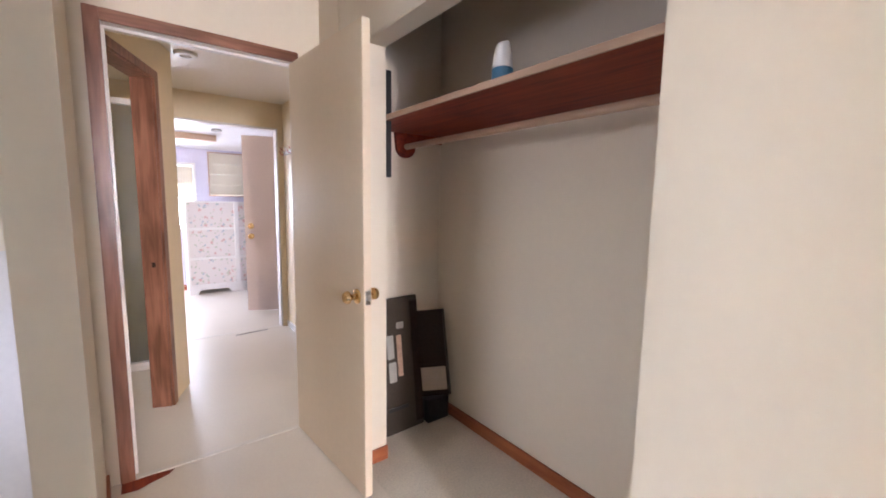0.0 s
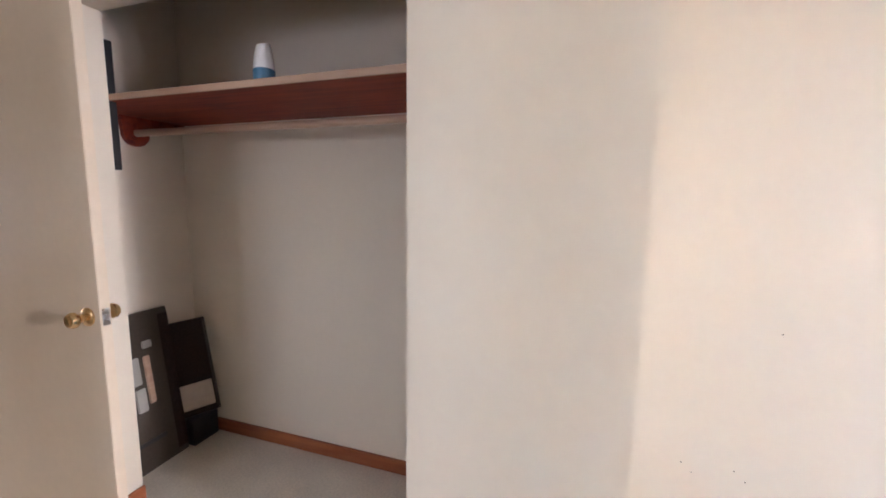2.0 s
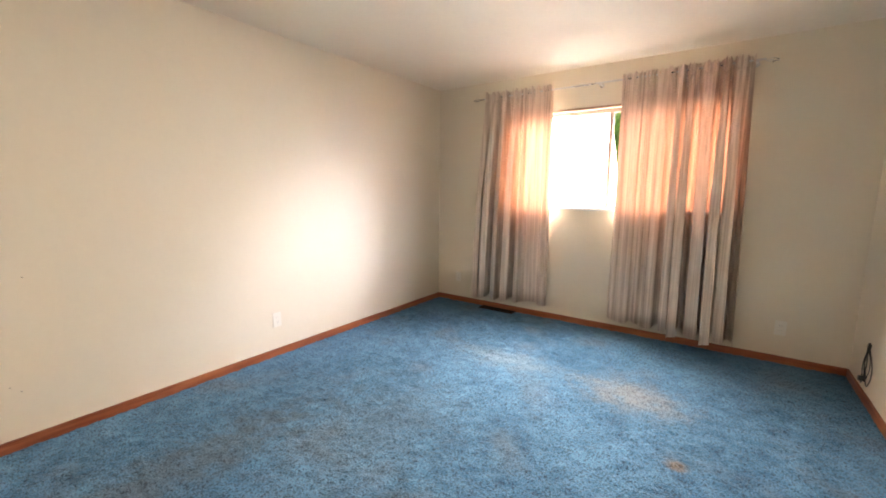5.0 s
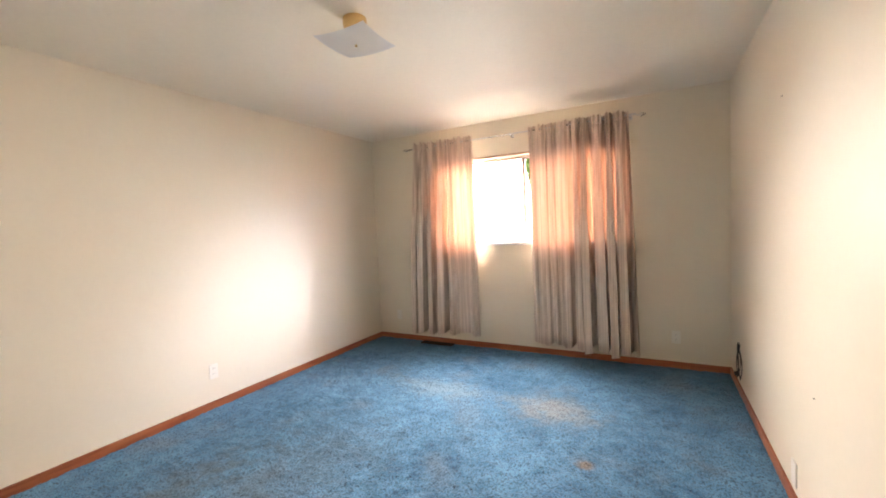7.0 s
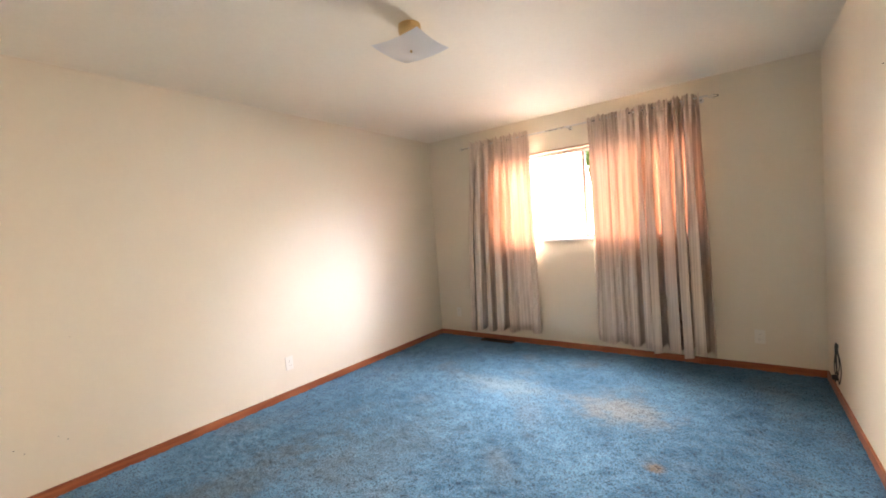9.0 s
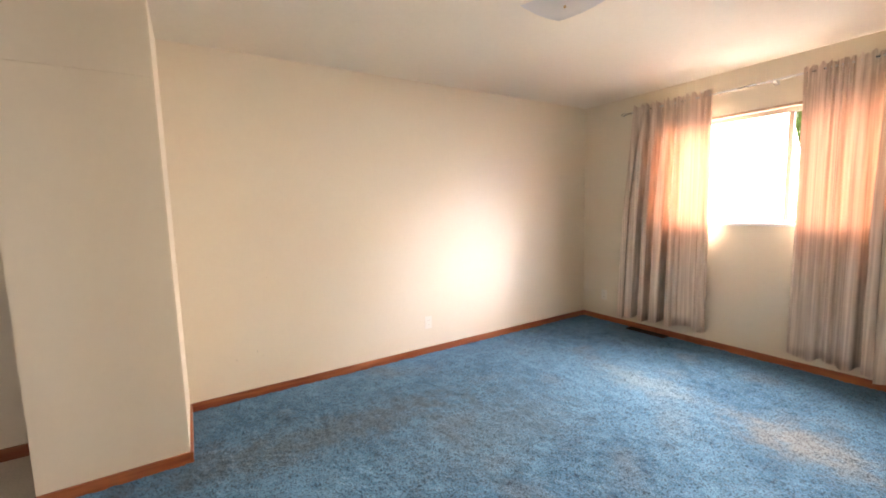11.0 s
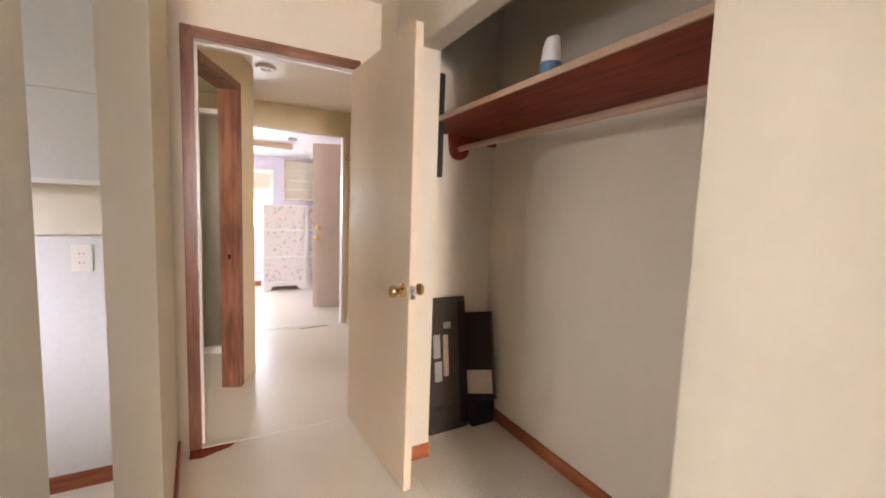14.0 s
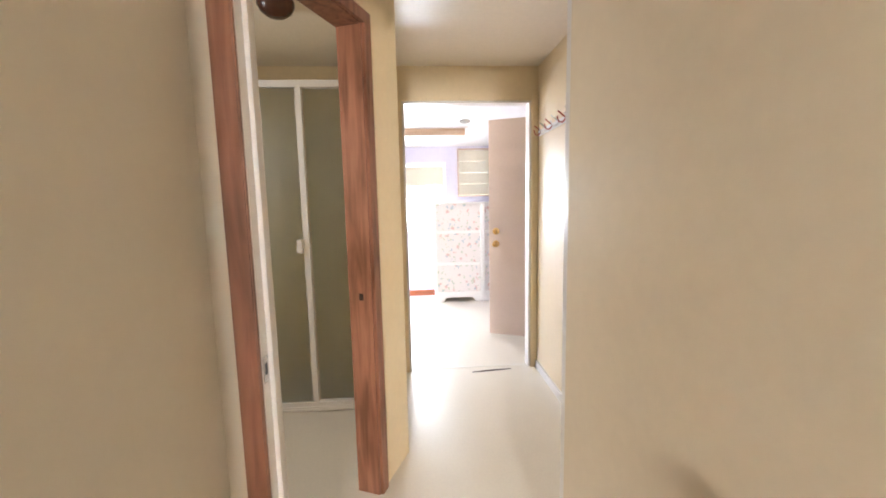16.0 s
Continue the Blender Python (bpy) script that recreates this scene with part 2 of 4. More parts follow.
def curtain_material():
    m = bpy.data.materials.new("curtain_cloth")
    m.use_nodes = True
    n, l = m.node_tree.nodes, m.node_tree.links
    out = n["Material Output"]
    n.remove(n["Principled BSDF"])
    d, t, add = n.new("ShaderNodeBsdfDiffuse"), n.new("ShaderNodeBsdfTranslucent"), n.new("ShaderNodeMixShader")
    co, w = n.new("ShaderNodeTexCoord"), n.new("ShaderNodeTexNoise")
    mp = n.new("ShaderNodeMapping")
    mp.inputs["Scale"].default_value = (45, 12, 0.4)
    w.inputs["Scale"].default_value, w.inputs["Detail"].default_value = 2, 3
    l.new(co.outputs["Object"], mp.inputs[0])
    l.new(mp.outputs[0], w.inputs["Vector"])
    ramp = n.new("ShaderNodeValToRGB")
    ramp.color_ramp.elements[0].position, ramp.color_ramp.elements[1].position = 0.38, 0.6
    ramp.color_ramp.elements[0].color, ramp.color_ramp.elements[1].color = (0.60, 0.49, 0.40, 1), (0.76, 0.65, 0.55, 1)
    l.new(w.outputs["Fac"], ramp.inputs[0])
    l.new(ramp.outputs[0], d.inputs["Color"])
    thin = n.new("ShaderNodeValToRGB")
    thin.color_ramp.elements[0].position, thin.color_ramp.elements[1].position = 0.38, 0.6
    thin.color_ramp.elements[0].color, thin.color_ramp.elements[1].color = (0.62, 0.23, 0.13, 1), (1.0, 0.45, 0.27, 1)
    l.new(w.outputs["Fac"], thin.inputs[0])
    l.new(thin.outputs[0], t.inputs["Color"])
    add.inputs[0].default_value = 0.036
    l.new(d.outputs[0], add.inputs[1])
    l.new(t.outputs[0], add.inputs[2])
    l.new(add.outputs[0], out.inputs["Surface"])
    return m


CURTAIN = curtain_material()


def glass_material(name, rough=0.0, color=(1, 1, 1), ior=1.45):
    m = bpy.data.materials.new(name)
    m.use_nodes = True
    b = m.node_tree.nodes["Principled BSDF"]
    b.inputs["Transmission Weight"].default_value, b.inputs["Roughness"].default_value = 1.0, rough
    b.inputs["Base Color"].default_value, b.inputs["IOR"].default_value = (*color, 1), ior
    return m


GLASS = glass_material("window_glass")
FROSTED = glass_material("frosted_glass", 0.45, (0.70, 0.74, 0.71))
LAMP_GLASS = material("white_lamp_glass", (0.80, 0.80, 0.80), 0.12, vary=0.02, coat=0.5)


# ================= mesh helpers =================
def box(bm, x0, x1, y0, y1, z0, z1, bevel=0.0):
    vs = [bm.verts.new((x, y, z)) for x in (x0, x1) for y in (y0, y1) for z in (z0, z1)]
    fs = [bm.faces.new([vs[i] for i in q]) for q in ((0, 1, 3, 2), (4, 6, 7, 5), (0, 4, 5, 1), (2, 3, 7, 6), (0, 2, 6, 4), (1, 5, 7, 3))]
    if bevel:
        bmesh.ops.bevel(bm, geom=list({e for f in fs for e in f.edges}), offset=bevel, segments=2, affect="EDGES")


def cyl(bm, p0, p1, r0, r1=None, seg=20, caps=True):
    """A round bar or cone from p0 to p1."""
    p0, p1 = Vector(p0), Vector(p1)
    r1 = r0 if r1 is None else r1
    m = Matrix.Translation(p0) @ (p1 - p0).to_track_quat("Z", "Y").to_matrix().to_4x4()
    h = (p1 - p0).length
    rings = [[bm.verts.new(m @ Vector((r * math.cos(2 * math.pi * i / seg), r * math.sin(2 * math.pi * i / seg), z))) for i in range(seg)] for r, z in ((r0, 0), (r1, h))]
    for i in range(seg):
        bm.faces.new((rings[0][i], rings[0][(i + 1) % seg], rings[1][(i + 1) % seg], rings[1][i]))
    if caps:
        bm.faces.new(rings[0][::-1])
        bm.faces.new(rings[1])


def lathe(bm, profile, m=Matrix(), seg=28):
    """Turned shape round z: profile of (radius, height)."""
    rings = []
    for r, z in profile:
        if r < 1e-5:
            rings.append([bm.verts.new(m @ Vector((0, 0, z)))])
        else:
            rings.append([bm.verts.new(m @ Vector((r * math.cos(2 * math.pi * i / seg), r * math.sin(2 * math.pi * i / seg), z))) for i in range(seg)])
    for a, b in zip(rings, rings[1:]):
        for i in range(seg):
            j = (i + 1) % seg
            if len(a) == 1 and len(b) > 1:
                bm.faces.new((a[0], b[j], b[i]))
            elif len(b) == 1 and len(a) > 1:
                bm.faces.new((a[i], a[j], b[0]))
            elif len(a) > 1:
                bm.faces.new((a[i], a[j], b[j], b[i]))


def prism(bm, outline, y0, y1, m=Matrix()):
    """A flat outline of (x, z) pushed from y0 to y1."""
    a = [bm.verts.new(m @ Vector((x, y0, z))) for x, z in outline]
    b = [bm.verts.new(m @ Vector((x, y1, z))) for x, z in outline]
    bm.faces.new(a)
    bm.faces.new(b[::-1])
    for i in range(len(a)):
        j = (i + 1) % len(a)
        bm.faces.new((a[j], a[i], b[i], b[j]))


def tube(bm, points, r, seg=8):
    """A bent round wire through points."""
    rings = []
    pts = [Vector(p) for p in points]
    for i, p in enumerate(pts):
        d = (pts[min(i + 1, len(pts) - 1)] - pts[max(i - 1, 0)]).normalized()
        q = d.to_track_quat("Z", "Y").to_matrix()
        rings.append([bm.verts.new(p + q @ Vector((r * math.cos(2 * math.pi * k / seg), r * math.sin(2 * math.pi * k / seg), 0))) for k in range(seg)])
    for a, b in zip(rings, rings[1:]):
        for k in range(seg):
            bm.faces.new((a[k], a[(k + 1) % seg], b[(k + 1) % seg], b[k]))
    bm.faces.new(rings[0][::-1])
    bm.faces.new(rings[-1])


def part(name, bm, mat, parent=None, label="", smooth=False, kind=""):
    bmesh.ops.recalc_face_normals(bm, faces=bm.faces)
    me = bpy.data.meshes.new(name)
    bm.to_mesh(me)
    bm.free()
    me.materials.append(mat)
    if smooth:
        for p in me.polygons:
            p.use_smooth = True
        me.set_sharp_from_angle(angle=radians(40))
    ob = new(name, me)
    if parent:
        ob.parent = parent
    return tagged(ob, label, kind=kind)


def boxes(name, rows, mat, parent=None, label="", bevel=0.0, kind="", category=""):
    bm = bmesh.new()
    for r in rows:
        box(bm, *r, bevel)
    return tagged(part(name, bm, mat, parent, label, kind=kind), category=category)


def thing(name, label, category, at=(0, 0, 0), group=""):
    ob = new(name)
    ob.location = at
    return tagged(ob, label, category, group)


def structure(name, rows, mat, label, category="wall", bevel=0.0):
    return boxes(name, rows, mat, None, label, bevel, "structure", category)


# ================= measures of the place =================
XE, XW, YS = 2.565, -1.066, -3.776       # bedroom walls
H, HH = 2.44, 2.27                       # ceilings of bedroom and hall
PX, PY0, PY1 = 1.922, 0.283, 0.893       # closet front, pier between closet and bedroom
CJ, CN, LZ = 2.20, 2.49, 2.03            # closet far jamb, closet end wall, opening head
YN = 2.755                               # wall with the hall door
WX0, WX1, WZ0, WZ1 = -0.26, 1.64, 1.155, 2.06   # bedroom window

# ================= structure =================
structure("wall_south", [(XW - 0.12, WX0, YS - 0.14, YS, 0, H), (WX1, XE + 0.12, YS - 0.14, YS, 0, H), (WX0, WX1, YS - 0.14, YS, 0, WZ0), (WX0, WX1, YS - 0.14, YS, WZ1, H)], PAINT, "cream painted bedroom wall with a wide window opening")
structure("wall_east", [(XE, XE + 0.12, YS, YN, 0, H)], PAINT, "long cream painted wall of the bedroom and the closet")
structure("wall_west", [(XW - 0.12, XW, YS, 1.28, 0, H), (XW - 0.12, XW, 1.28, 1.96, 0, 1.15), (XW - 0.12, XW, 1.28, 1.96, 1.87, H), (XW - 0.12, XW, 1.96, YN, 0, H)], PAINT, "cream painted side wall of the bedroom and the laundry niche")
structure("wall_switch", [(XW, 0.968, 0.816, 0.925, 0, H)], PAINT_SHADED, "cream painted partition that carries the round switch plate")
structure("wall_closet_front", [(PX, 2.03, PY0, PY1, 0, LZ), (PX, 2.03, CJ, CN, 0, LZ), (PX, 2.03, PY0, CN, LZ, H)], PAINT, "cream painted closet front wall with a doorless opening", bevel=0.004)
structure("wall_closet_return", [(2.03, XE, PY0, 0.39, 0, H)], PAINT, "cream painted return wall beside the closet")
structure("wall_closet_end", [(PX, XE, CN, YN, 0, H)], PAINT, "cream painted end wall of the closet")
structure("wall_north", [(0.76, 0.965, YN, 2.87, 0, H), (1.80, XE, YN, 2.87, 0, H), (0.965, 1.80, YN, 2.87, 2.075, H)], PAINT, "cream painted wall round the hall doorway")
bm = bmesh.new()
box(bm, 0, 1, 1.84, YN, 0, H)
for v in bm.verts:
    v.co.x = (0.82, 0.938)[round(v.co.x)] if v.co.y < 2 else (0.76, 0.888)[round(v.co.x)]
tagged(part("wall_laundry_partition", bm, PAINT, label="cream painted partition between laundry niche and doorway"), category="wall", kind="structure")
structure("wall_laundry_back", [(XW, 0.80, 2.645, YN, 0, H)], PAINT_WHITE_DIMMED, "white painted back wall of the laundry niche")
structure("wall_hall_east", [(2.285, 2.40, 2.87, 4.77, 0, H)], PAINT_HALL, "glossy yellow-cream hall wall")
bm = bmesh.new()
box(bm, 0, 1, 3.769, 4.77, 0, H)
for v in bm.verts:
    v.co.x = ((1.19, 1.303) if v.co.y < 4 else (1.14, 1.25))[round(v.co.x)]
tagged(part("wall_hall_west", bm, PAINT_HALL, label="glossy yellow-cream hall wall beyond the bathroom door"), category="wall", kind="structure")
structure("wall_hall_end", [(-0.6, 1.287, 4.77, 4.87, 0, H + 0.3), (2.235, 3.0, 4.77, 4.87, 0, H + 0.3), (1.287, 2.235, 4.77, 4.87, 2.03, H + 0.3)], PAINT_HALL, "yellow-cream wall round the doorway to the far room")

# slanted bathroom wall with its doorway
A, B = Vector((0.94, 2.87, 0)), Vector((1.303, 3.769, 0))
slant = math.atan2(B.y - A.y, B.x - A.x)
SL = Matrix.Translation(A) @ Matrix.Rotation(slant, 4, "Z")
length = (B - A).length
bm = bmesh.new()
box(bm, 0, 0.03, 0, 0.11, 0, H)
box(bm, 0.655, length, 0, 0.11, 0, H)
box(bm, 0.03, 0.655, 0, 0.11, 2.03, H)
bm.transform(SL)
tagged(part("wall_bathroom", bm, PAINT_HALL, label="yellow-cream slanted wall with the bathroom doorway"), category="wall", kind="structure")
structure("wall_bathroom_outer", [(-0.62, -0.5, 2.87, 4.77, 0, H), (-0.5, 0.80, 2.76, 2.87, 0, H)], PAINT_HALL, "cream painted outer walls of the bathroom")

structure("floor", [(XW - 0.12, XE + 0.12, YS - 0.14, 0.84, -0.15, 0), (XW - 0.12, 1.9, 0.84, 8.2, -0.15, 0), (1.9, 3.2, 2.87, 8.2, -0.15, 0)], VINYL, "cream sheet vinyl floor with a soft shine", "floor")
structure("floor_closet", [(1.9, XE + 0.12, 0.84, 2.87, -0.15, 0.0)], VINYL_CLOSET, "worn beige vinyl floor of the closet", "floor")
structure("ceiling", [(XW - 0.12, XE + 0.12, YS - 0.14, 2.87, H, H + 0.1)], CEIL, "cream painted textured bedroom ceiling", "ceiling")
structure("ceiling_hall", [(-0.6, 2.285, 2.87, 4.77, HH, HH + 0.1)], CEIL_HALL, "glossy cream hall ceiling", "ceiling")

# far room
structure("wall_far_north", [(-1.1, 0.62, 7.3, 7.42, 0, 2.7), (1.745, 1.95, 7.3, 7.42, 0, 2.7), (2.60, 3.0, 7.3, 7.42, 0, 2.7), (0.62, 1.745, 7.3, 7.42, 0, 0.905), (0.62, 1.745, 7.3, 7.42, 1.80, 2.7), (1.95, 2.60, 7.3, 7.42, 0, 1.38), (1.95, 2.60, 7.3, 7.42, 1.99, 2.7)], PAINT_COOL, "pale lilac-white wall of the far room with two windows")
# the unseen west opening is added to go with the far side fill
structure("wall_far_sides", [(-1.2, -1.1, 4.87, 7.42, 0, 0.6), (-1.2, -1.1, 4.87, 7.42, 2.1, 2.7), (-1.2, -1.1, 4.87, 5.2, 0.6, 2.1), (-1.2, -1.1, 7.0, 7.42, 0.6, 2.1), (2.9, 3.0, 4.87, 7.42, 0, 2.7), (-1.2, -0.6, 4.77, 4.87, 0, 2.7)], PAINT_COOL, "pale lilac-white side walls of the far room")
bm = bmesh.new()
v = [bm.verts.new(p) for p in ((-1.2, 4.87, 2.42), (3.0, 4.87, 2.42), (3.0, 7.42, 2.02), (-1.2, 7.42, 2.02), (-1.2, 4.87, 2.52), (3.0, 4.87, 2.52), (3.0, 7.42, 2.12), (-1.2, 7.42, 2.12))]
for q in ((0, 1, 2, 3), (4, 7, 6, 5), (0, 4, 5, 1), (1, 5, 6, 2), (2, 6, 7, 3), (3, 7, 4, 0)):
    bm.faces.new([v[i] for i in q])
tagged(part("ceiling_far", bm, PAINT_WHITE, label="white sloping ceiling of the far room"), category="ceiling", kind="structure")

# carpet: uneven pile
bm = bmesh.new()
nx, ny = 300, 380
x0, x1, y0, y1 = XW, XE, YS, 0.84
grid = []
rng = np.random.default_rng(4)
jit = rng.random((nx + 1, ny + 1))
verts, faces = [], []
for i in range(nx + 1):
    for j in range(ny + 1):
        x, y = x0 + (x1 - x0) * i / nx, y0 + (y1 - y0) * j / ny
        verts.append((x, y, 0.010 + 0.008 * jit[i, j] + 0.005 * noise.noise(Vector((x * 14, y * 14, 0)))))
for i in range(nx):
    for j in range(ny):
        xm, ym = x0 + (x1 - x0) * (i + 0.5) / nx, y0 + (y1 - y0) * (j + 0.5) / ny
        if ym > PY0 and xm > PX - 0.01:
            continue
        if ym > 0.816 and xm < 0.968:
            continue
        a = i * (ny + 1) + j
        faces.append((a, a + ny + 1, a + ny + 2, a + 1))
bm.free()
me = bpy.data.meshes.new("carpet")
me.from_pydata(verts, [], faces)
me.materials.append(CARPET)
for p in me.polygons:
    p.use_smooth = True
tagged(new("carpet", me), "worn blue wall-to-wall carpet with matted pile", "carpet", kind="structure")


def baseboard(rows, along, label="red-brown stained wooden baseboard"):
    return structure("baseboard", rows, BASE_X if along == "x" else BASE_Y, label, "baseboard", 0.002)


BT, BZ = 0.013, 0.072
baseboard([(XE - BT, XE, YS + BT, PY0 - BT, 0, BZ)], "y")
baseboard([(XW, XE, YS, YS + BT, 0, BZ)], "x")
baseboard([(XW, XW + BT, YS + BT, 0.80, 0, BZ)], "y")
baseboard([(PX - BT, XE, PY0 - BT, PY0, 0, BZ)], "x")
baseboard([(PX - BT, PX, PY0, PY1, 0, BZ)], "y")
baseboard([(XE - BT, XE, 0.39, CN, 0, BZ)], "y")
baseboard([(2.03, XE - BT, CN - BT, CN, 0, BZ)], "x")
baseboard([(PX, 2.03, CJ - BT, CJ, 0, BZ)], "x")
baseboard([(PX - BT, PX, CJ - BT, YN, 0, BZ)], "y")
baseboard([(XW, 0.80, 2.645 - BT, 2.645, 0, BZ)], "x")
bm = bmesh.new()
box(bm, 0, BT, 1.84, YN - 0.02, 0, BZ)
for v in bm.verts:
    v.co.x += 0.935 if v.co.y < 2 else 0.889
tagged(part("baseboard", bm, BASE_Y, label="red-brown stained wooden baseboard"), category="baseboard", kind="structure")
baseboard([(XW, 0.955, 0.816 - BT, 0.816, 0, BZ)], "x")
structure("baseboard", [(-1.1, 2.9, 7.286, 7.3, 0, 0.08)], BASE_X, "orange-brown wooden baseboard of the far room", "baseboard")
structure("baseboard", [(2.272, 2.285, 2.87, 4.75, 0, 0.06)], JAMB, "cream painted hall baseboard", "baseboard")


# ================= doorway to the hall, open door =================
structure("trim", [(0.937, 0.992, YN - 0.016, YN, 0, 2.10)], CASING, "reddish wooden door casing upright", "trim", 0.003)
structure("trim", [(0.992, 1.80, YN - 0.016, YN, 2.048, 2.10)], CASING_H, "reddish wooden door casing head", "trim", 0.003)
structure("door_1", [(0.965, 0.992, YN, 2.87, 0, 2.075), (1.788, 1.80, YN, 2.87, 0, 2.075), (0.992, 1.788, YN, 2.87, 2.048, 2.075), (0.992, 1.004, YN + 0.04, YN + 0.075, 0, 2.036), (0.992, 1.788, YN + 0.04, YN + 0.075, 2.036, 2.048)], JAMB, "white painted door frame with its stop", "door frame", 0.002)
structure("strike_plate", [(0.992, 0.9935, 2.762, 2.79, 0.875, 0.94)], CHROME, "steel strike plate let into the white frame", "door frame")
structure("latch_hole", [(0.9936, 0.9942, 2.769, 2.783, 0.893, 0.922)], BLACK, "dark latch hole in the strike plate", "door frame")

door = thing("hall_door", "cream painted flat door standing wide open against the closet", "door", (1.785, YN - 0.012, 0.012))
door.rotation_euler = (0, 0, radians(-86.0))
bm = bmesh.new()
box(bm, 0.002, 0.758, -0.036, 0.0, 0, 2.02, 0.002)
part("leaf", bm, DOOR_PAINT, door)


def knob(parent, x, y, sign, mat, z=0.905, r=0.027):
    bm = bmesh.new()
    m = Matrix.Translation((x, y, z)) @ Matrix.Rotation(radians(-90 * sign), 4, "X")
    lathe(bm, [(0.0, 0), (0.033, 0), (0.033, 0.004), (0.028, 0.009), (0.012, 0.012), (0.011, 0.026), (0.018, 0.032), (r, 0.042), (r, 0.052), (r * 0.8, 0.060), (r * 0.45, 0.062), (0.0, 0.0605)], m)
    return part("door_knob", bm, mat, parent, "polished brass door knob", True)


knob(door, 0.70, -0.036, -1, BRASS)
knob(door, 0.70, 0.0, 1, BRASS)
boxes("latch_plate", [(0.758, 0.7595, -0.030, -0.006, 0.875, 0.935), (0.7595, 0.768, -0.024, -0.012, 0.895, 0.915)], CHROME, door, "worn brass latch plate")
for z in (0.22, 1.0, 1.80):
    bm = bmesh.new()
    cyl(bm, (-0.002, 0.005, z - 0.045), (-0.002, 0.005, z + 0.045), 0.006, seg=12)
    part("hinge", bm, BRASS, door, smooth=True)

# ================= window =================
FRAME = material("tan_window_frame", (0.48, 0.36, 0.28), 0.45, vary=0.08, scale=15)
win = tagged(new("window_1"), "wide sliding window with painted wooden frame, blown out by daylight", "window", kind="structure")
bmf = [(WX0, WX1, YS - 0.10, YS - 0.05, WZ1 - 0.035, WZ1), (WX0, WX1, YS - 0.10, YS - 0.05, WZ0, WZ0 + 0.03), (WX0, WX0 + 0.03, YS - 0.10, YS - 0.05, WZ0 + 0.03, WZ1 - 0.035), (WX1 - 0.03, WX1, YS - 0.10, YS - 0.05, WZ0 + 0.03, WZ1 - 0.035)]
boxes("window_frame", bmf, FRAME, win)
boxes("mullion", [(0.665, 0.70, YS - 0.095, YS - 0.06, WZ0 + 0.03, WZ1 - 0.035)], FRAME, win)
boxes("window_sill", [(WX0 - 0.02, WX1 + 0.02, YS - 0.05, YS + 0.02, WZ0 - 0.02, WZ0 + 0.004)], PAINT_WHITE, win, "white painted window sill", 0.003)
boxes("head_trim", [(WX0 - 0.02, WX1 + 0.02, YS, YS + 0.014, WZ1 - 0.002, WZ1 + 0.02)], SHELF_EDGE, win, "orange-brown wooden strip over the window", 0.002)
for a, b in ((WX0 + 0.03, 0.665), (0.70, WX1 - 0.03)):
    p = boxes("pane", [(a, b, YS - 0.08, YS - 0.076, WZ0 + 0.03, WZ1 - 0.035)], GLASS, win)
    p.visible_shadow = False

# ================= curtains =================
rod = thing("curtain_rod", "thin dark metal curtain rod with twisted wire finials", "curtain rod", (0, 0, 0))
ROD_Y, ROD_Z = -3.69, 2.255
bm = bmesh.new()
cyl(bm, (1.98, ROD_Y, ROD_Z), (-0.38, ROD_Y, ROD_Z + 0.012), 0.008, seg=12)
part("pole", bm, CHROME, rod, smooth=True)
for sx, s in ((1.98, 1), (-0.38, -1)):
    bm = bmesh.new()
    for k in range(4):
        pts = []
        for i in range(13):
            u = i / 12
            a = k * math.pi / 2 + u * math.pi
            r = 0.014 * math.sin(u * math.pi) + 0.001
            pts.append((sx + s * 0.075 * u, ROD_Y + r * math.cos(a), ROD_Z + r * math.sin(a)))
        tube(bm, pts, 0.002, 6)
    part("finial", bm, CHROME, rod, "twisted wire finial", True)
for bx in (1.90, 0.77, -0.33):
    bm = bmesh.new()
    cyl(bm, (bx, YS, ROD_Z), (bx, ROD_Y, ROD_Z), 0.005, seg=10)
    cyl(bm, (bx, YS, ROD_Z), (bx, YS + 0.004, ROD_Z), 0.02, seg=16)
    cyl(bm, (bx - 0.01, ROD_Y, ROD_Z), (bx + 0.01, ROD_Y, ROD_Z), 0.012, seg=16)
    part("bracket", bm, CHROME, rod, smooth=True)


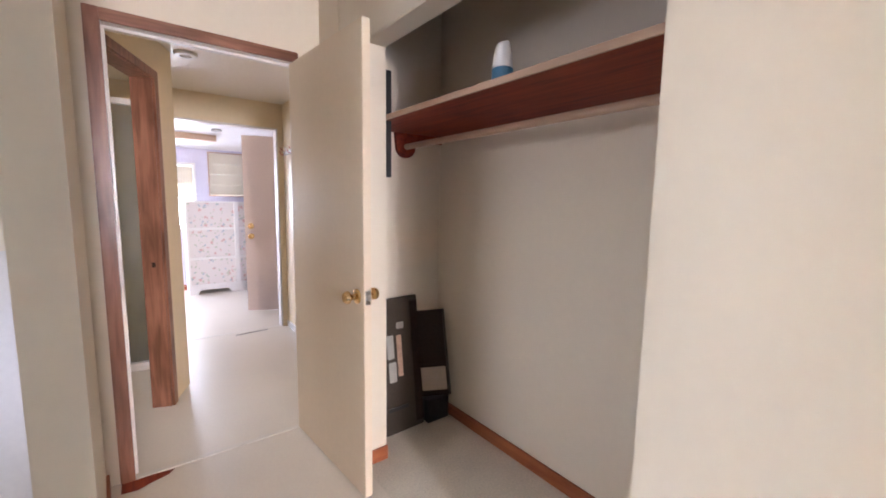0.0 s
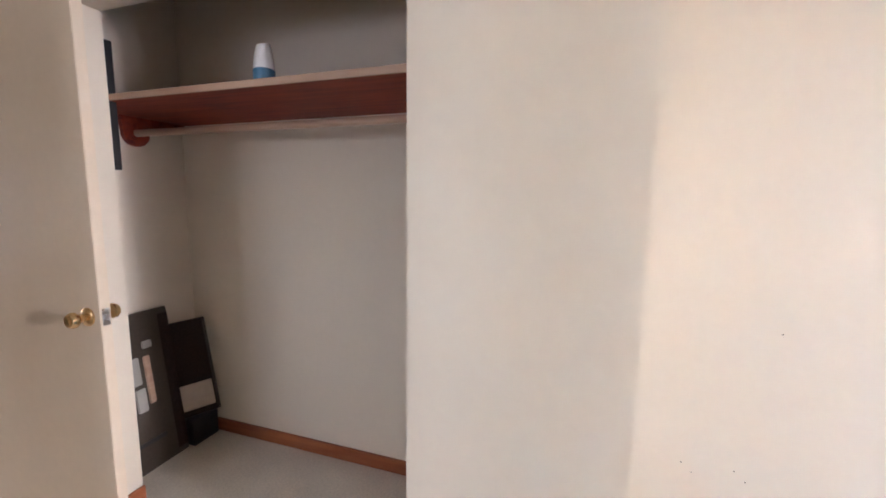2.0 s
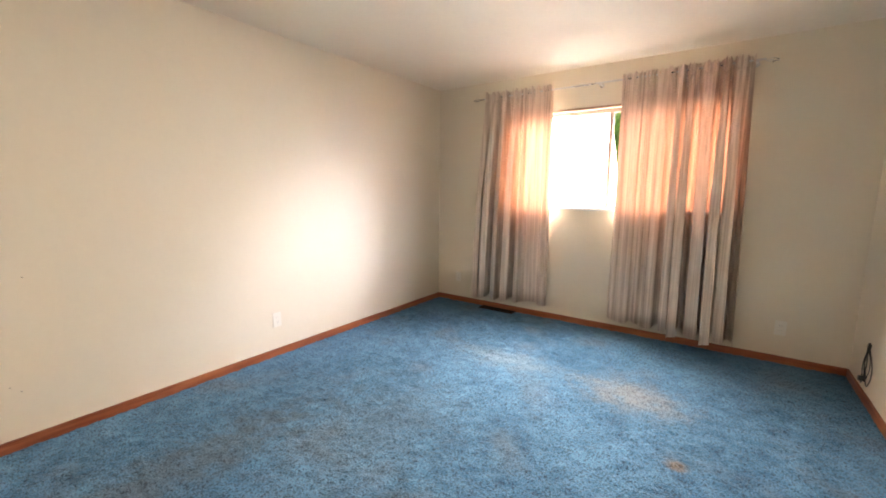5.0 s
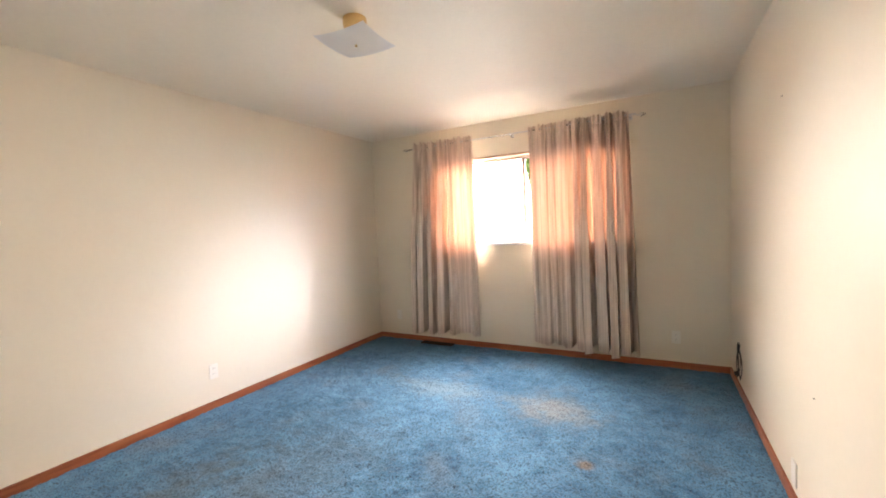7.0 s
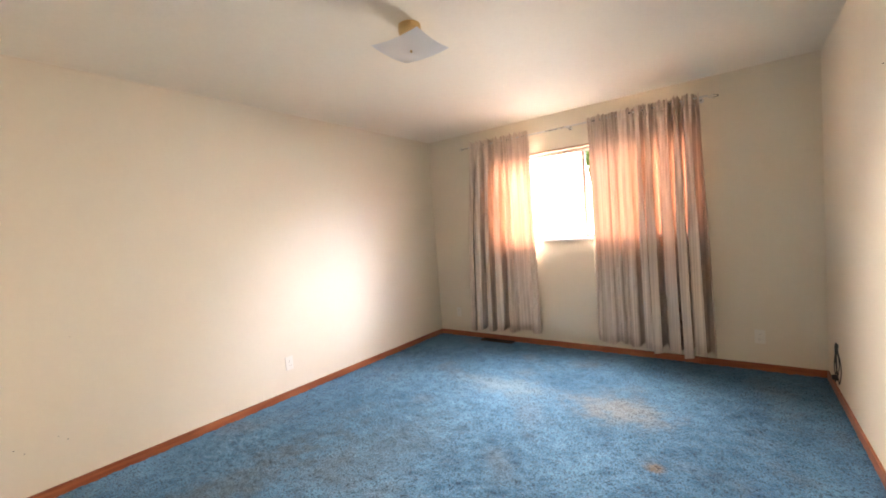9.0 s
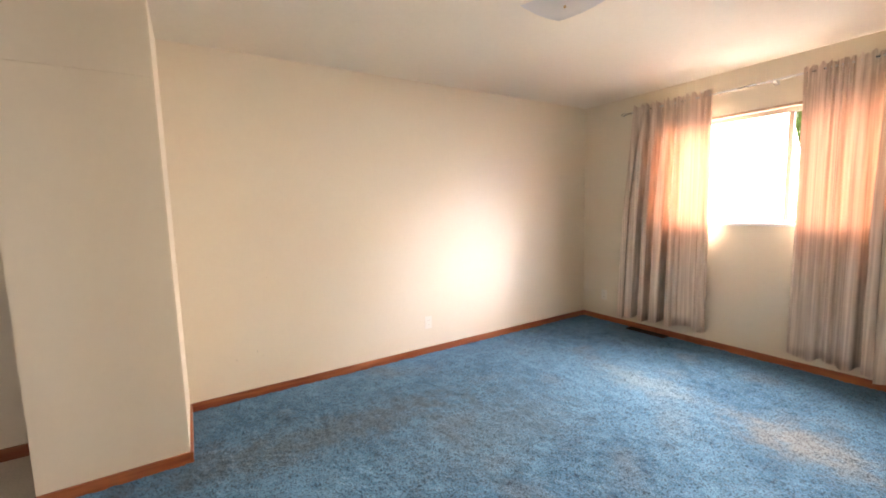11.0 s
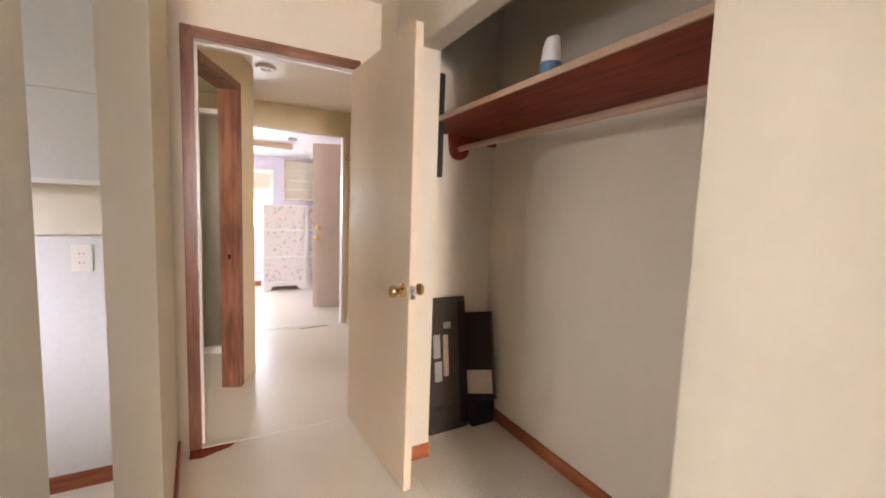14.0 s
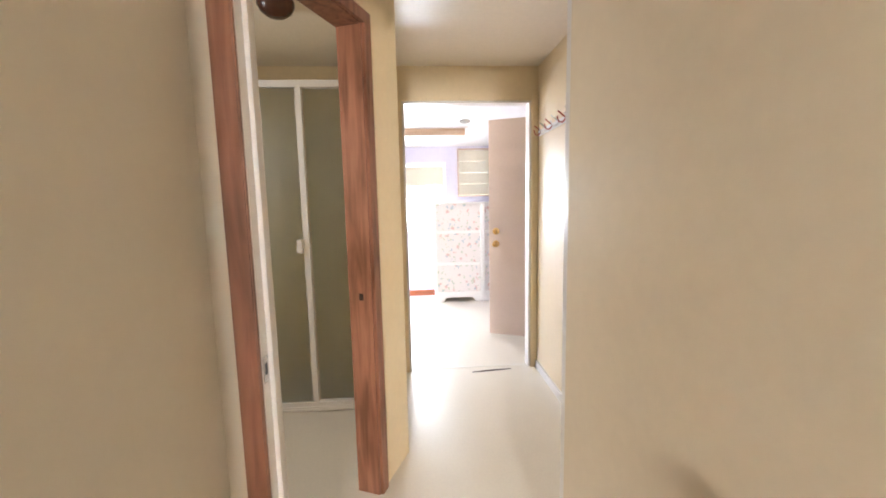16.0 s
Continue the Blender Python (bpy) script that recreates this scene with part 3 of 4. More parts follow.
def curtain(label, xa, xb, bottom_a, bottom_b, sizes, seed, flare):
    """Gathered cloth from xa to xb: ruffled header, folds that open downwards, a hem."""
    r = random.Random(seed)
    cu = thing("curtain", label, "curtain", (0, 0, 0), "curtains at the bedroom window")
    folds = len(sizes)
    n, rows = folds * 16, 60
    ph = [r.uniform(-0.5, 0.5) for _ in range(folds + 2)]
    amp = [a * r.uniform(0.85, 1.15) for a in (*sizes, sizes[-1], sizes[-1])]
    bm = bmesh.new()
    g = []
    top = ROD_Z + 0.038
    for j in range(rows + 1):
        v = j / rows
        line = []
        for i in range(n + 1):
            u = i / n
            f = u * folds
            f += 0.18 * math.sin(2.3 * f + seed) * min(1, (folds - f), f)
            k = int(min(f, folds - 1e-6))
            w = f - k
            am = amp[k] * (1 - w) + amp[k + 1] * w
            px = ph[k] * (1 - w) + ph[k + 1] * w
            depth = 0.016 + 0.040 * min(1, v * 2.2)
            sw = math.sin(2 * math.pi * f + px * v)
            sw = 1 - 2 * ((1 - sw) / 2) ** (1 + 3.0 * max(0, am - 1))
            y = ROD_Y + 0.012 + depth * (am * sw + 0.35 * max(0, am - 1) * (1 + sw))
            y += 0.008 * noise.noise(Vector((u * 9, v * 4, seed)))
            y += 0.017 * math.sin(2 * math.pi * f * 2.7 + seed + math.sin(5 * f)) * math.exp(-v * 9)
            y += 0.010 * am * noise.noise(Vector((f * 3.1, v * 1.5, seed + 7)))
            y = max(y, YS + 0.012)
            if j == 2:
                y += 0.4 * (ROD_Y + 0.012 - y)
            x0a = xa + flare[0] * v
            x1a = xb + flare[1] * v
            x = x0a + (x1a - x0a) * u + 0.012 * am * math.sin(4 * math.pi * f + px) * min(1, v * 2)
            bot = bottom_a + (bottom_b - bottom_a) * u + 0.018 * math.sin(2 * math.pi * f * 0.5 + seed)
            z = top + (bot - top) * v + ((0.012 * math.sin(2 * math.pi * f * 2.7 + 3 * seed) + 0.010 * math.sin(31 * f) + 0.004) if j == 0 else 0)
            line.append(bm.verts.new((x, y, z)))
        g.append(line)
    rings = [[p.co.copy() for p in line] for line in g]
    bm.free()
    for name, lo, hi in (("header", 0, 2), ("cloth", 2, rows - 2), ("hem", rows - 2, rows)):
        bm = bmesh.new()
        grid = [[bm.verts.new(p) for p in line] for line in rings[lo:hi + 1]]
        for a, b in zip(grid, grid[1:]):
            for i in range(n):
                bm.faces.new((a[i], a[i + 1], b[i + 1], b[i]))
        if name == "hem":
            ext = bmesh.ops.solidify(bm, geom=bm.faces[:], thickness=0.003)
        part(name, bm, CURTAIN, cu, {"header": "gathered ruffle above the rod", "cloth": "", "hem": "doubled bottom hem"}[name], True)
    return cu


curtain("grey-taupe gathered curtain glowing orange where the window lights it", 1.90, 1.175, 0.16, 0.17, (1.3, 1.7, 1.1, 1.5, 1.0, 0.35, 0.3), 3, (0.10, -0.01))
curtain("wide grey-taupe gathered curtain glowing orange in the window light", 0.575, -0.32, 0.15, 0.14, (0.3, 0.25, 0.4, 0.6, 1.6, 2.4, 1.6, 2.5, 1.6), 8, (0.0, -0.05))

# ================= closet =================
sh = thing("closet_shelf", "red-brown stained wooden closet shelf with a paler front edge", "shelf", (0, 0, 0))
boxes("board", [(2.040, XE - 0.001, 0.392, CN - 0.002, 1.708, 1.727)], SHELF, sh)
boxes("front_edge", [(2.030, 2.040, 0.392, CN - 0.002, 1.706, 1.729)], SHELF_EDGE, sh, "pale worn front edge", 0.001)
boxes("cleat", [(2.385, XE, CN - 0.02, CN, 1.668, 1.707)], SHELF, sh)
cr = thing("closet_rod", "wooden hanging rod in round wooden sockets", "closet rod")
bm = bmesh.new()
cyl(bm, (2.31, 0.40, 1.632), (2.31, CN - 0.02, 1.632), 0.016, seg=20)
part("rod", bm, SHELF_EDGE, cr, smooth=True)
for y, s in ((CN, -1), (0.39, 1)):
    bm = bmesh.new()
    out = [(2.24, 1.706), (2.38, 1.706)] + [(2.31 + 0.062 * math.cos(a), 1.632 - 0.062 * math.sin(a)) for a in [math.pi * i / 12 for i in range(13)]]
    prism(bm, out, min(y, y + s * 0.022), max(y, y + s * 0.022))
    part("socket", bm, SHELF, cr, "dark wooden rod socket with a rounded end")

af = thing("air_freshener", "small white and blue air freshener standing on the closet shelf", "air freshener", (2.075, 1.49, 1.7275))
bm = bmesh.new()
lathe(bm, [(0, 0), (0.034, 0), (0.036, 0.004), (0.036, 0.040), (0.033, 0.043)], seg=32)
part("base", bm, material("blue_plastic", (0.05, 0.17, 0.28), 0.35, vary=0.1, scale=20), af, "translucent blue base", True)
bm = bmesh.new()
lathe(bm, [(0.034, 0.043), (0.034, 0.05), (0.030, 0.085), (0.024, 0.118), (0.019, 0.127), (0, 0.129)], seg=32)
for v in bm.verts:
    if v.co.z > 0.1:
        v.co.z += v.co.x * 0.25
part("cap", bm, PAINT_WHITE, af, "white conical cap", True)

wad = thing("crumpled_paper", "small crumpled tan paper wad on the closet shelf", "paper", (2.36, 1.18, 1.7275))
bm = bmesh.new()
bmesh.ops.create_icosphere(bm, subdivisions=3, radius=0.03)
for v in bm.verts:
    v.co *= 1 + 0.25 * noise.noise(v.co * 60)
    v.co.z = max(v.co.z * 0.75, -0.018) + 0.018
part("wad", bm, material("tan_paper", (0.40, 0.28, 0.12), 0.8, vary=0.15), wad)
rail = boxes("black_strip", [(2.034, 2.072, 2.225, 2.25, 1.44, 1.94)], BLACK, None, "narrow black strip fixed upright inside the closet", 0.001)
tagged(rail, category="strip")


def leaning(name, label, w, h, t, at, rz, lean, mat, cat):
    ob = thing(name, label, cat, at)
    ob.rotation_euler = (radians(-lean), 0, radians(rz))
    bm = bmesh.new()
    box(bm, 0, w, 0, t, 0, h, 0.003)
    part("board", bm, mat, ob)
    return ob


pn = leaning("framed_panel", "olive-brown framed panel leaning in the closet corner", 0.34, 0.775, 0.02, (2.035, 2.345, 0.002), 2, 7, PANEL, "panel")
boxes("stile", [(0.285, 0.338, -0.005, 0.0, 0.03, 0.745)], DARK, pn, "dark stained border strip", 0.002)
for x, z, w, h, m in ((0.115, 0.43, 0.046, 0.135, GREY), (0.12, 0.295, 0.05, 0.115, GREY), (0.18, 0.32, 0.034, 0.24, SHELF_EDGE), (0.185, 0.595, 0.05, 0.038, GREY)):
    boxes("inset", [(x, x + w, -0.006, 0.001, z, z + h)], m, pn, bevel=0.004)
boxes("slot", [(0.10, 0.235, -0.004, 0.001, 0.13, 0.15)], BLACK, pn, "dark narrow slot")
pn2 = leaning("wooden_tray", "dark wooden panel with a beige square leaning in the closet corner", 0.19, 0.52, 0.018, (2.368, 2.395, 0.150), -38, 6, DARK, "panel")
pn2.rotation_euler.y = radians(-6)
boxes("square", [(0.020, 0.170, -0.005, 0.001, 0.035, 0.175)], material("beige_card", (0.45, 0.36, 0.27), 0.7, vary=0.08), pn2, "beige square plate", 0.002)
boxes("edge", [(0.176, 0.19, -0.004, 0.0, 0.004, 0.515)], PANEL, pn2, "olive worn edge strip", 0.001)
# plain black block that fills the dark area below the leaning panel
blk = thing("dark_block", "plain black block on the closet floor under the leaning panel", "box", (2.385, 2.33, 0.001))
boxes("block_body", [(0, 0.155, 0, 0.14, 0, 0.146)], BLACK, blk, bevel=0.004)

# ================= ceiling lamp =================
lamp = thing("ceiling_lamp", "square ceiling lamp with an upturned white glass shade, unlit", "ceiling lamp", (0.83, -1.42, H))
lamp.rotation_euler = (0, 0, radians(4))
bm = bmesh.new()
lathe(bm, [(0, 0), (0.06, 0), (0.062, -0.03), (0.055, -0.06), (0, -0.06)])
part("base", bm, BRASS, lamp, "brass ceiling base", True)
bm = bmesh.new()
N = 24
g = []
for i in range(N + 1):
    g.append([])
    for j in range(N + 1):
        u, v = i / N * 2 - 1, j / N * 2 - 1
        z = -0.128 + 0.006 * (u * u + v * v) + 0.006 * (u * v) ** 2
        g[-1].append(bm.verts.new((u * 0.15, v * 0.15, z)))
for i in range(N):
    for j in range(N):
        bm.faces.new((g[i][j], g[i + 1][j], g[i + 1][j + 1], g[i][j + 1]))
bmesh.ops.solidify(bm, geom=bm.faces[:], thickness=0.004)
part("shade", bm, LAMP_GLASS, lamp, "bent square white glass shade", True)
bm = bmesh.new()
lathe(bm, [(0, -0.142), (0.006, -0.140), (0.007, -0.133), (0.003, -0.131), (0.003, -0.05), (0, -0.05)], seg=16)
part("finial", bm, BRASS, lamp, smooth=True)


# ================= outlets and switch =================
def outlet(at, rz, label, blank=False):
    o = thing("wall_outlet", label, "wall outlet", at, "wall outlets")
    o.rotation_euler = (0, 0, radians(rz))
    boxes("plate", [(-0.035, 0.035, -0.006, 0, -0.057, 0.057)], PLASTIC, o, bevel=0.002)
    if not blank:
        for z in (-0.02, 0.02):
            boxes("socket", [(-0.016, 0.016, -0.008, -0.0062, z - 0.013, z + 0.013)], PLASTIC, o, bevel=0.001)
            boxes("slot", [(-0.008, -0.006, -0.0085, -0.0081, z - 0.004, z + 0.005), (0.006, 0.008, -0.0085, -0.0081, z - 0.004, z + 0.005)], BLACK, o)
    return o


outlet((XE, -1.60, 0.304), -90, "ivory double outlet low on the long bedroom wall")
outlet((2.277, YS, 0.306), 180, "small ivory outlet plate low beside the curtain")
outlet((-0.663, YS, 0.291), 180, "ivory outlet plate low on the window wall")
outlet((XW, -2.04, 0.16), 90, "ivory outlet plate low on the side wall", True)

outlet((0.578, 2.645, 1.02), 0, "small cream outlet plate at counter height in the laundry corner")
sw = thing("blank_plate", "square cover plate painted over in the wall's cream", "cover plate", (0.9255, 1.94, 1.04))
boxes("plate", [(0, 0.006, -0.06, 0.06, -0.055, 0.055)], PAINT, sw, bevel=0.003)
boxes("screw", [(0.006, 0.0075, -0.004, 0.004, -0.004, 0.004)], PAINT, sw, bevel=0.001)
reg = thing("floor_register", "dark brown metal floor register in the carpet under the window", "floor register", (1.72, -3.70, 0.0))
boxes("frame", [(-0.20, 0.20, -0.05, -0.04, 0.018, 0.026), (-0.20, 0.20, 0.04, 0.05, 0.018, 0.026), (-0.20, -0.19, -0.04, 0.04, 0.018, 0.026), (0.19, 0.20, -0.04, 0.04, 0.018, 0.026)], DARK, reg)
boxes("grille", [(-0.19, 0.19, -0.04 + 0.01 * k, -0.036 + 0.01 * k, 0.016, 0.022) for k in range(9)], DARK, reg)
boxes("box", [(-0.19, 0.19, -0.04, 0.04, 0.0, 0.012)], BLACK, reg, "black duct opening")
for x, y, z in ((-1.066, -2.25, 1.91), (-1.066, -1.785, 0.61)):
    bm = bmesh.new()
    cyl(bm, (XW - 0.001, y, z), (XW + 0.006, y, z), 0.0018, seg=8)
    tagged(part("nail", bm, DARK, None, "small dark nail in the cream side wall"), category="nail", group="nails in the side wall")
for y, z in ((-0.02, 0.306), (-0.195, 0.308), (0.017, 0.34), (-0.157, 0.342), (-0.255, 0.883)):
    bm = bmesh.new()
    cyl(bm, (XE - 0.0012, y, z), (XE + 0.001, y, z), 0.0022, seg=8)
    tagged(part("nail_hole", bm, DARK, None, "tiny dark nail hole in the cream wall"), category="nail hole", group="nail holes")

plate = thing("switch_plate", "round pewter switch plate lettered HOME SWEET HOME", "switch plate", (0.833, 0.816, 1.097))
PEW = material("pewter", (0.50, 0.52, 0.57), 0.5, 0.15, vary=0.25, scale=40, bump=0.5, bump_scale=90)
PEW_D = material("dark_pewter", (0.20, 0.20, 0.23), 0.5, 0.3, vary=0.3, scale=40)
bm = bmesh.new()
lathe(bm, [(0, 0.006), (0.058, 0.006), (0.062, 0.008), (0.066, 0.006), (0.066, 0), (0, 0)], Matrix.Diagonal((0.86, 1, 0.98, 1)) @ Matrix.Rotation(radians(90), 4, "X"), seg=48)
part("disc", bm, PEW, plate, smooth=True)


def text(body, size, x, z, parent, mat, depth=0.0012, y=-0.0065):
    cu = bpy.data.curves.new("lettering", "FONT")
    cu.body, cu.size, cu.extrude, cu.align_x, cu.offset = body, size, depth, "CENTER", 0.0006
    cu.resolution_u = 3
    ob = new("lettering", cu)
    ob.parent = parent
    ob.matrix_basis = Matrix.Translation((x, y, z)) @ Matrix.Rotation(radians(90), 4, "X")
    cu.materials.append(mat)
    return ob


text("HOME", 0.019, 0, 0.036, plate, PEW_D)
text("SWEET", 0.014, 0, -0.030, plate, PEW_D)
text("HOME", 0.019, 0, -0.053, plate, PEW_D)
bm = bmesh.new()
box(bm, -0.026, 0.026, -0.0078, -0.006, -0.014, 0.012)
prism(bm, [(-0.034, 0.011), (0.034, 0.011), (0.024, 0.024), (-0.024, 0.024)], -0.0095, -0.006)
box(bm, -0.004, 0.004, -0.009, -0.006, 0.024, 0.029)
part("house_relief", bm, PEW, plate, "raised little house with a roof")
boxes("roof_edge", [(-0.035, 0.035, -0.0098, -0.0094, 0.0095, 0.0112), (-0.024, 0.024, -0.0098, -0.0094, 0.0235, 0.0245)], PEW_D, plate)
for x0 in (-0.023, 0.010):
    boxes("house_window", [(x0 + dx, x0 + dx + 0.0055, -0.0084, -0.0078, z, z + 0.0085) for dx in (0, 0.0075) for z in (-0.012, -0.001)], PEW_D, plate)
for x0, s in ((-0.040, 1), (0.041, -1)):
    bm = bmesh.new()
    tube(bm, [(x0 + 0.011 * math.cos(a), -0.0062, 0.010 + 0.008 * math.sin(a)) for a in [2 * math.pi * i / 16 for i in range(17)]], 0.0009, 6)
    cyl(bm, (x0, -0.0062, 0.002), (x0, -0.0062, -0.006), 0.0012, seg=6)
    part("tree_relief", bm, PEW_D, plate, "tiny outlined tree")
    boxes("fence_relief", [(min(x0 - s * 0.014, x0 + s * 0.013), max(x0 - s * 0.014, x0 + s * 0.013), -0.0075, -0.006, z, z + 0.0016) for z in (-0.008, -0.0035)] + [(x0 + d, x0 + d + 0.0015, -0.0078, -0.006, -0.010, 0.0) for d in (-0.012, -0.004, 0.004, 0.011)], PEW_D, plate)
boxes("toggle", [(-0.0055, 0.0055, -0.018, -0.006, -0.012, 0.012)], PLASTIC, plate, "ivory toggle", 0.0015)

# ================= loose cable by the skirting =================
cab = thing("cable", "thin black cable coiled against the cream wall near the baseboard", "cable", (XW + 0.012, -3.35, 0.22))
bm = bmesh.new()
for k, (wide, drop, cy) in enumerate(((0.10, 0.26, 0.03), (0.06, 0.22, 0.02), (0.03, 0.27, -0.04))):
    tube(bm, [(0.004 * k + 0.004 * math.sin(3 * a), cy + wide * math.sin(a) * math.sin(a / 2) ** 1.5 - cy * (1 + math.cos(a)) / 2, 0.17 - drop * (1 - math.cos(a)) / 2) for a in [2 * math.pi * i / 28 for i in range(29)]], 0.0028, 6)
tube(bm, [(0.006, 0.0, 0.18), (0.010, 0.008, 0.14), (0.008, -0.004, 0.10), (0.006, 0.002, 0.17)], 0.006, 6)
part("loop", bm, BLACK, cab, smooth=True)
bm = bmesh.new()
cyl(bm, (0.0, -0.01, -0.06), (0.03, -0.01, -0.06), 0.02, 0.016)
part("plug", bm, BLACK, cab, "black round plug", True)

# ================= laundry niche =================
structure("shelf_ledge", [(XW, 0.80, 2.53, 2.645, 1.325, 1.345)], JAMB, "white painted narrow ledge across the niche", "ledge", 0.002)
structure("panel_ledge", [(XW, 0.80, 2.627, 2.645, 1.12, 1.325)], PAINT, "cream painted board under the ledge", "trim", 0.002)
structure("panel_upper", [(XW, 0.80, 2.625, 2.645, 1.705, 1.848)], PAINT_WHITE_DIMMED, "white painted upper batten board", "trim", 0.002)


BRONZE = material("corroded_bronze", (0.20, 0.16, 0.14), 0.5, 0.7, vary=0.35, scale=60)


def valve(x, z, label, turn):
    v = thing("hose_valve", label, "water valve", (x, 2.645, z), "washer valves")
    bm = bmesh.new()
    lathe(bm, [(0, 0), (0.024, 0), (0.022, 0.004), (0.009, 0.006), (0.009, 0.035), (0.014, 0.038), (0.015, 0.06), (0.009, 0.064), (0.0, 0.064)], Matrix.Rotation(radians(90), 4, "X"), 20)
    cyl(bm, (0, -0.050, 0.0), (0, -0.078, -0.030), 0.011, 0.012, 16)
    cyl(bm, (0, -0.05, 0.012), (0, -0.056, 0.045), 0.006, 0.005, 12)
    part("spout", bm, BRONZE, v, "corroded brass spout", True)
    bm = bmesh.new()
    m = Matrix.Translation((0, -0.057, 0.047)) @ Matrix.Rotation(radians(turn), 4, "Z")
    box(bm, -0.036, 0.036, -0.005, 0.005, -0.003, 0.004, 0.002)
    bm.transform(m)
    part("handle", bm, BRONZE, v, "small grey tap handle")
    return v


valve(0.313, 0.952, "metal washing-machine water valve on the white wall", 20)
valve(-0.073, 0.947, "metal washing-machine water valve with a slanting handle", -30)
dr = thing("drain_pipe", "open round drain hole with a white collar", "drain", (0.147, 2.645, 0.813))
bm = bmesh.new()
lathe(bm, [(0.030, 0.0), (0.042, 0.0), (0.040, 0.006), (0.031, 0.008), (0.028, 0.004), (0.028, 0.0)], Matrix.Rotation(radians(90), 4, "X"), 28)
part("collar", bm, PAINT_WHITE, dr, smooth=True)
bm = bmesh.new()
cyl(bm, (0, -0.003, 0), (0, -0.001, 0), 0.029, seg=28)
part("hole", bm, BLACK, dr, "dark pipe mouth")
for x, z in ((0.09, 1.76), (0.09, 1.50)):
    bm = bmesh.new()
    cyl(bm, (x, 2.645, z), (x, 2.612, z), 0.003, seg=8)
    tagged(part("nail", bm, CHROME, None, "small nail left in the wall"), label="small steel nail sticking out of the white wall", category="nail", group="nails")

# ================= bathroom doorway, shower =================
bm = bmesh.new()
box(bm, 0.03, 0.045, 0, 0.11, 0, 2.03)
box(bm, 0.64, 0.655, 0, 0.11, 0, 2.03)
box(bm, 0.045, 0.64, 0, 0.11, 2.015, 2.03)
bm.transform(SL)
tagged(part("door_3", bm, CASING, label="reddish wooden bathroom door frame"), category="door frame", kind="structure")
bm = bmesh.new()
box(bm, 0.647, 0.702, -0.014, 0, 0, 2.02, 0.002)
box(bm, -0.01, 0.702, -0.014, 0, 2.02, 2.07, 0.002)
bm.transform(SL)
tagged(part("trim", bm, CASING, label="reddish wooden casing of the bathroom doorway"), category="trim", kind="structure")

bm = bmesh.new()
box(bm, 0.6385, 0.6398, 0.04, 0.06, 0.90, 0.93)
bm.transform(SL)
tagged(part("strike_plate", bm, DARK, label="small dark strike plate on the bathroom frame"), category="door frame", kind="structure")

SY = 4.28
showr = thing("shower_enclosure", "shower enclosure with frosted sliding doors in white metal frames", "shower", (0, 0, 0))
boxes("tray", [(-0.45, 1.15, SY - 0.05, 4.77, 0.0, 0.03)], JAMB, showr, "white shower curb", 0.01)
for z0, z1 in ((1.99, 2.03), (0.03, 0.055)):
    boxes("track", [(-0.45, 1.15, SY - 0.03, SY + 0.03, z0, z1)], JAMB, showr, "white metal track")
for x0, x1, y in ((0.12, 0.72, SY - 0.014), (0.69, 1.15, SY + 0.014)):
    d = boxes("sliding_door", [(x0, x0 + 0.035, y - 0.01, y + 0.01, 0.055, 1.99), (x1 - 0.035, x1, y - 0.01, y + 0.01, 0.055, 1.99)], JAMB, showr, "white-framed sliding door")
    boxes("pane", [(x0 + 0.035, x1 - 0.035, y - 0.003, y + 0.003, 0.055, 1.99)], FROSTED, d, "frosted grey-green glass")
boxes("handle", [(0.65, 0.683, SY - 0.05, SY - 0.018, 1.02, 1.10)], JAMB, showr, "white plastic handle", 0.003)
bl = thing("bathroom_lamp", "small brown dome lamp on the bathroom ceiling", "ceiling lamp", (0.74, 3.85, HH))
bm = bmesh.new()
lathe(bm, [(0, 0), (0.085, 0), (0.085, -0.02), (0.072, -0.045), (0.045, -0.065), (0, -0.075)])
part("dome", bm, material("dark_red_glass", (0.07, 0.022, 0.012), 0.25, vary=0.2), bl, smooth=True)

# ================= hall =================
sd = thing("smoke_detector", "round white smoke detector on the hall ceiling", "smoke detector", (1.385, 3.72, HH))
bm = bmesh.new()
lathe(bm, [(0, 0), (0.07, 0), (0.07, -0.008), (0.062, -0.018), (0.036, -0.019), (0.033, -0.010), (0, -0.010)], seg=36)
part("body", bm, PLASTIC, sd, smooth=True)
structure("trim", [(1.235, 1.287, 4.755, 4.77, 0, 2.085), (2.235, 2.283, 4.755, 4.77, 0, 2.085), (1.287, 2.235, 4.755, 4.77, 2.03, 2.085)], PAINT_HALL, "cream painted casing of the far doorway", "trim", 0.003)
structure("door_4", [(1.287, 1.302, 4.77, 4.87, 0, 2.03), (2.22, 2.235, 4.77, 4.87, 0, 2.03), (1.302, 2.22, 4.77, 4.87, 2.015, 2.03)], JAMB, "white painted frame of the far doorway", "door frame", 0.002)
hk = thing("coat_hooks", "white hook rail with red and white hooks on the hall wall", "coat hooks", (2.285, 4.36, 1.785))
boxes("rail", [(-0.014, 0, -0.36, 0.36, -0.02, 0.02)], PAINT_WHITE, hk, bevel=0.003)
RED = material("red_paint", (0.5, 0.08, 0.06), 0.4)
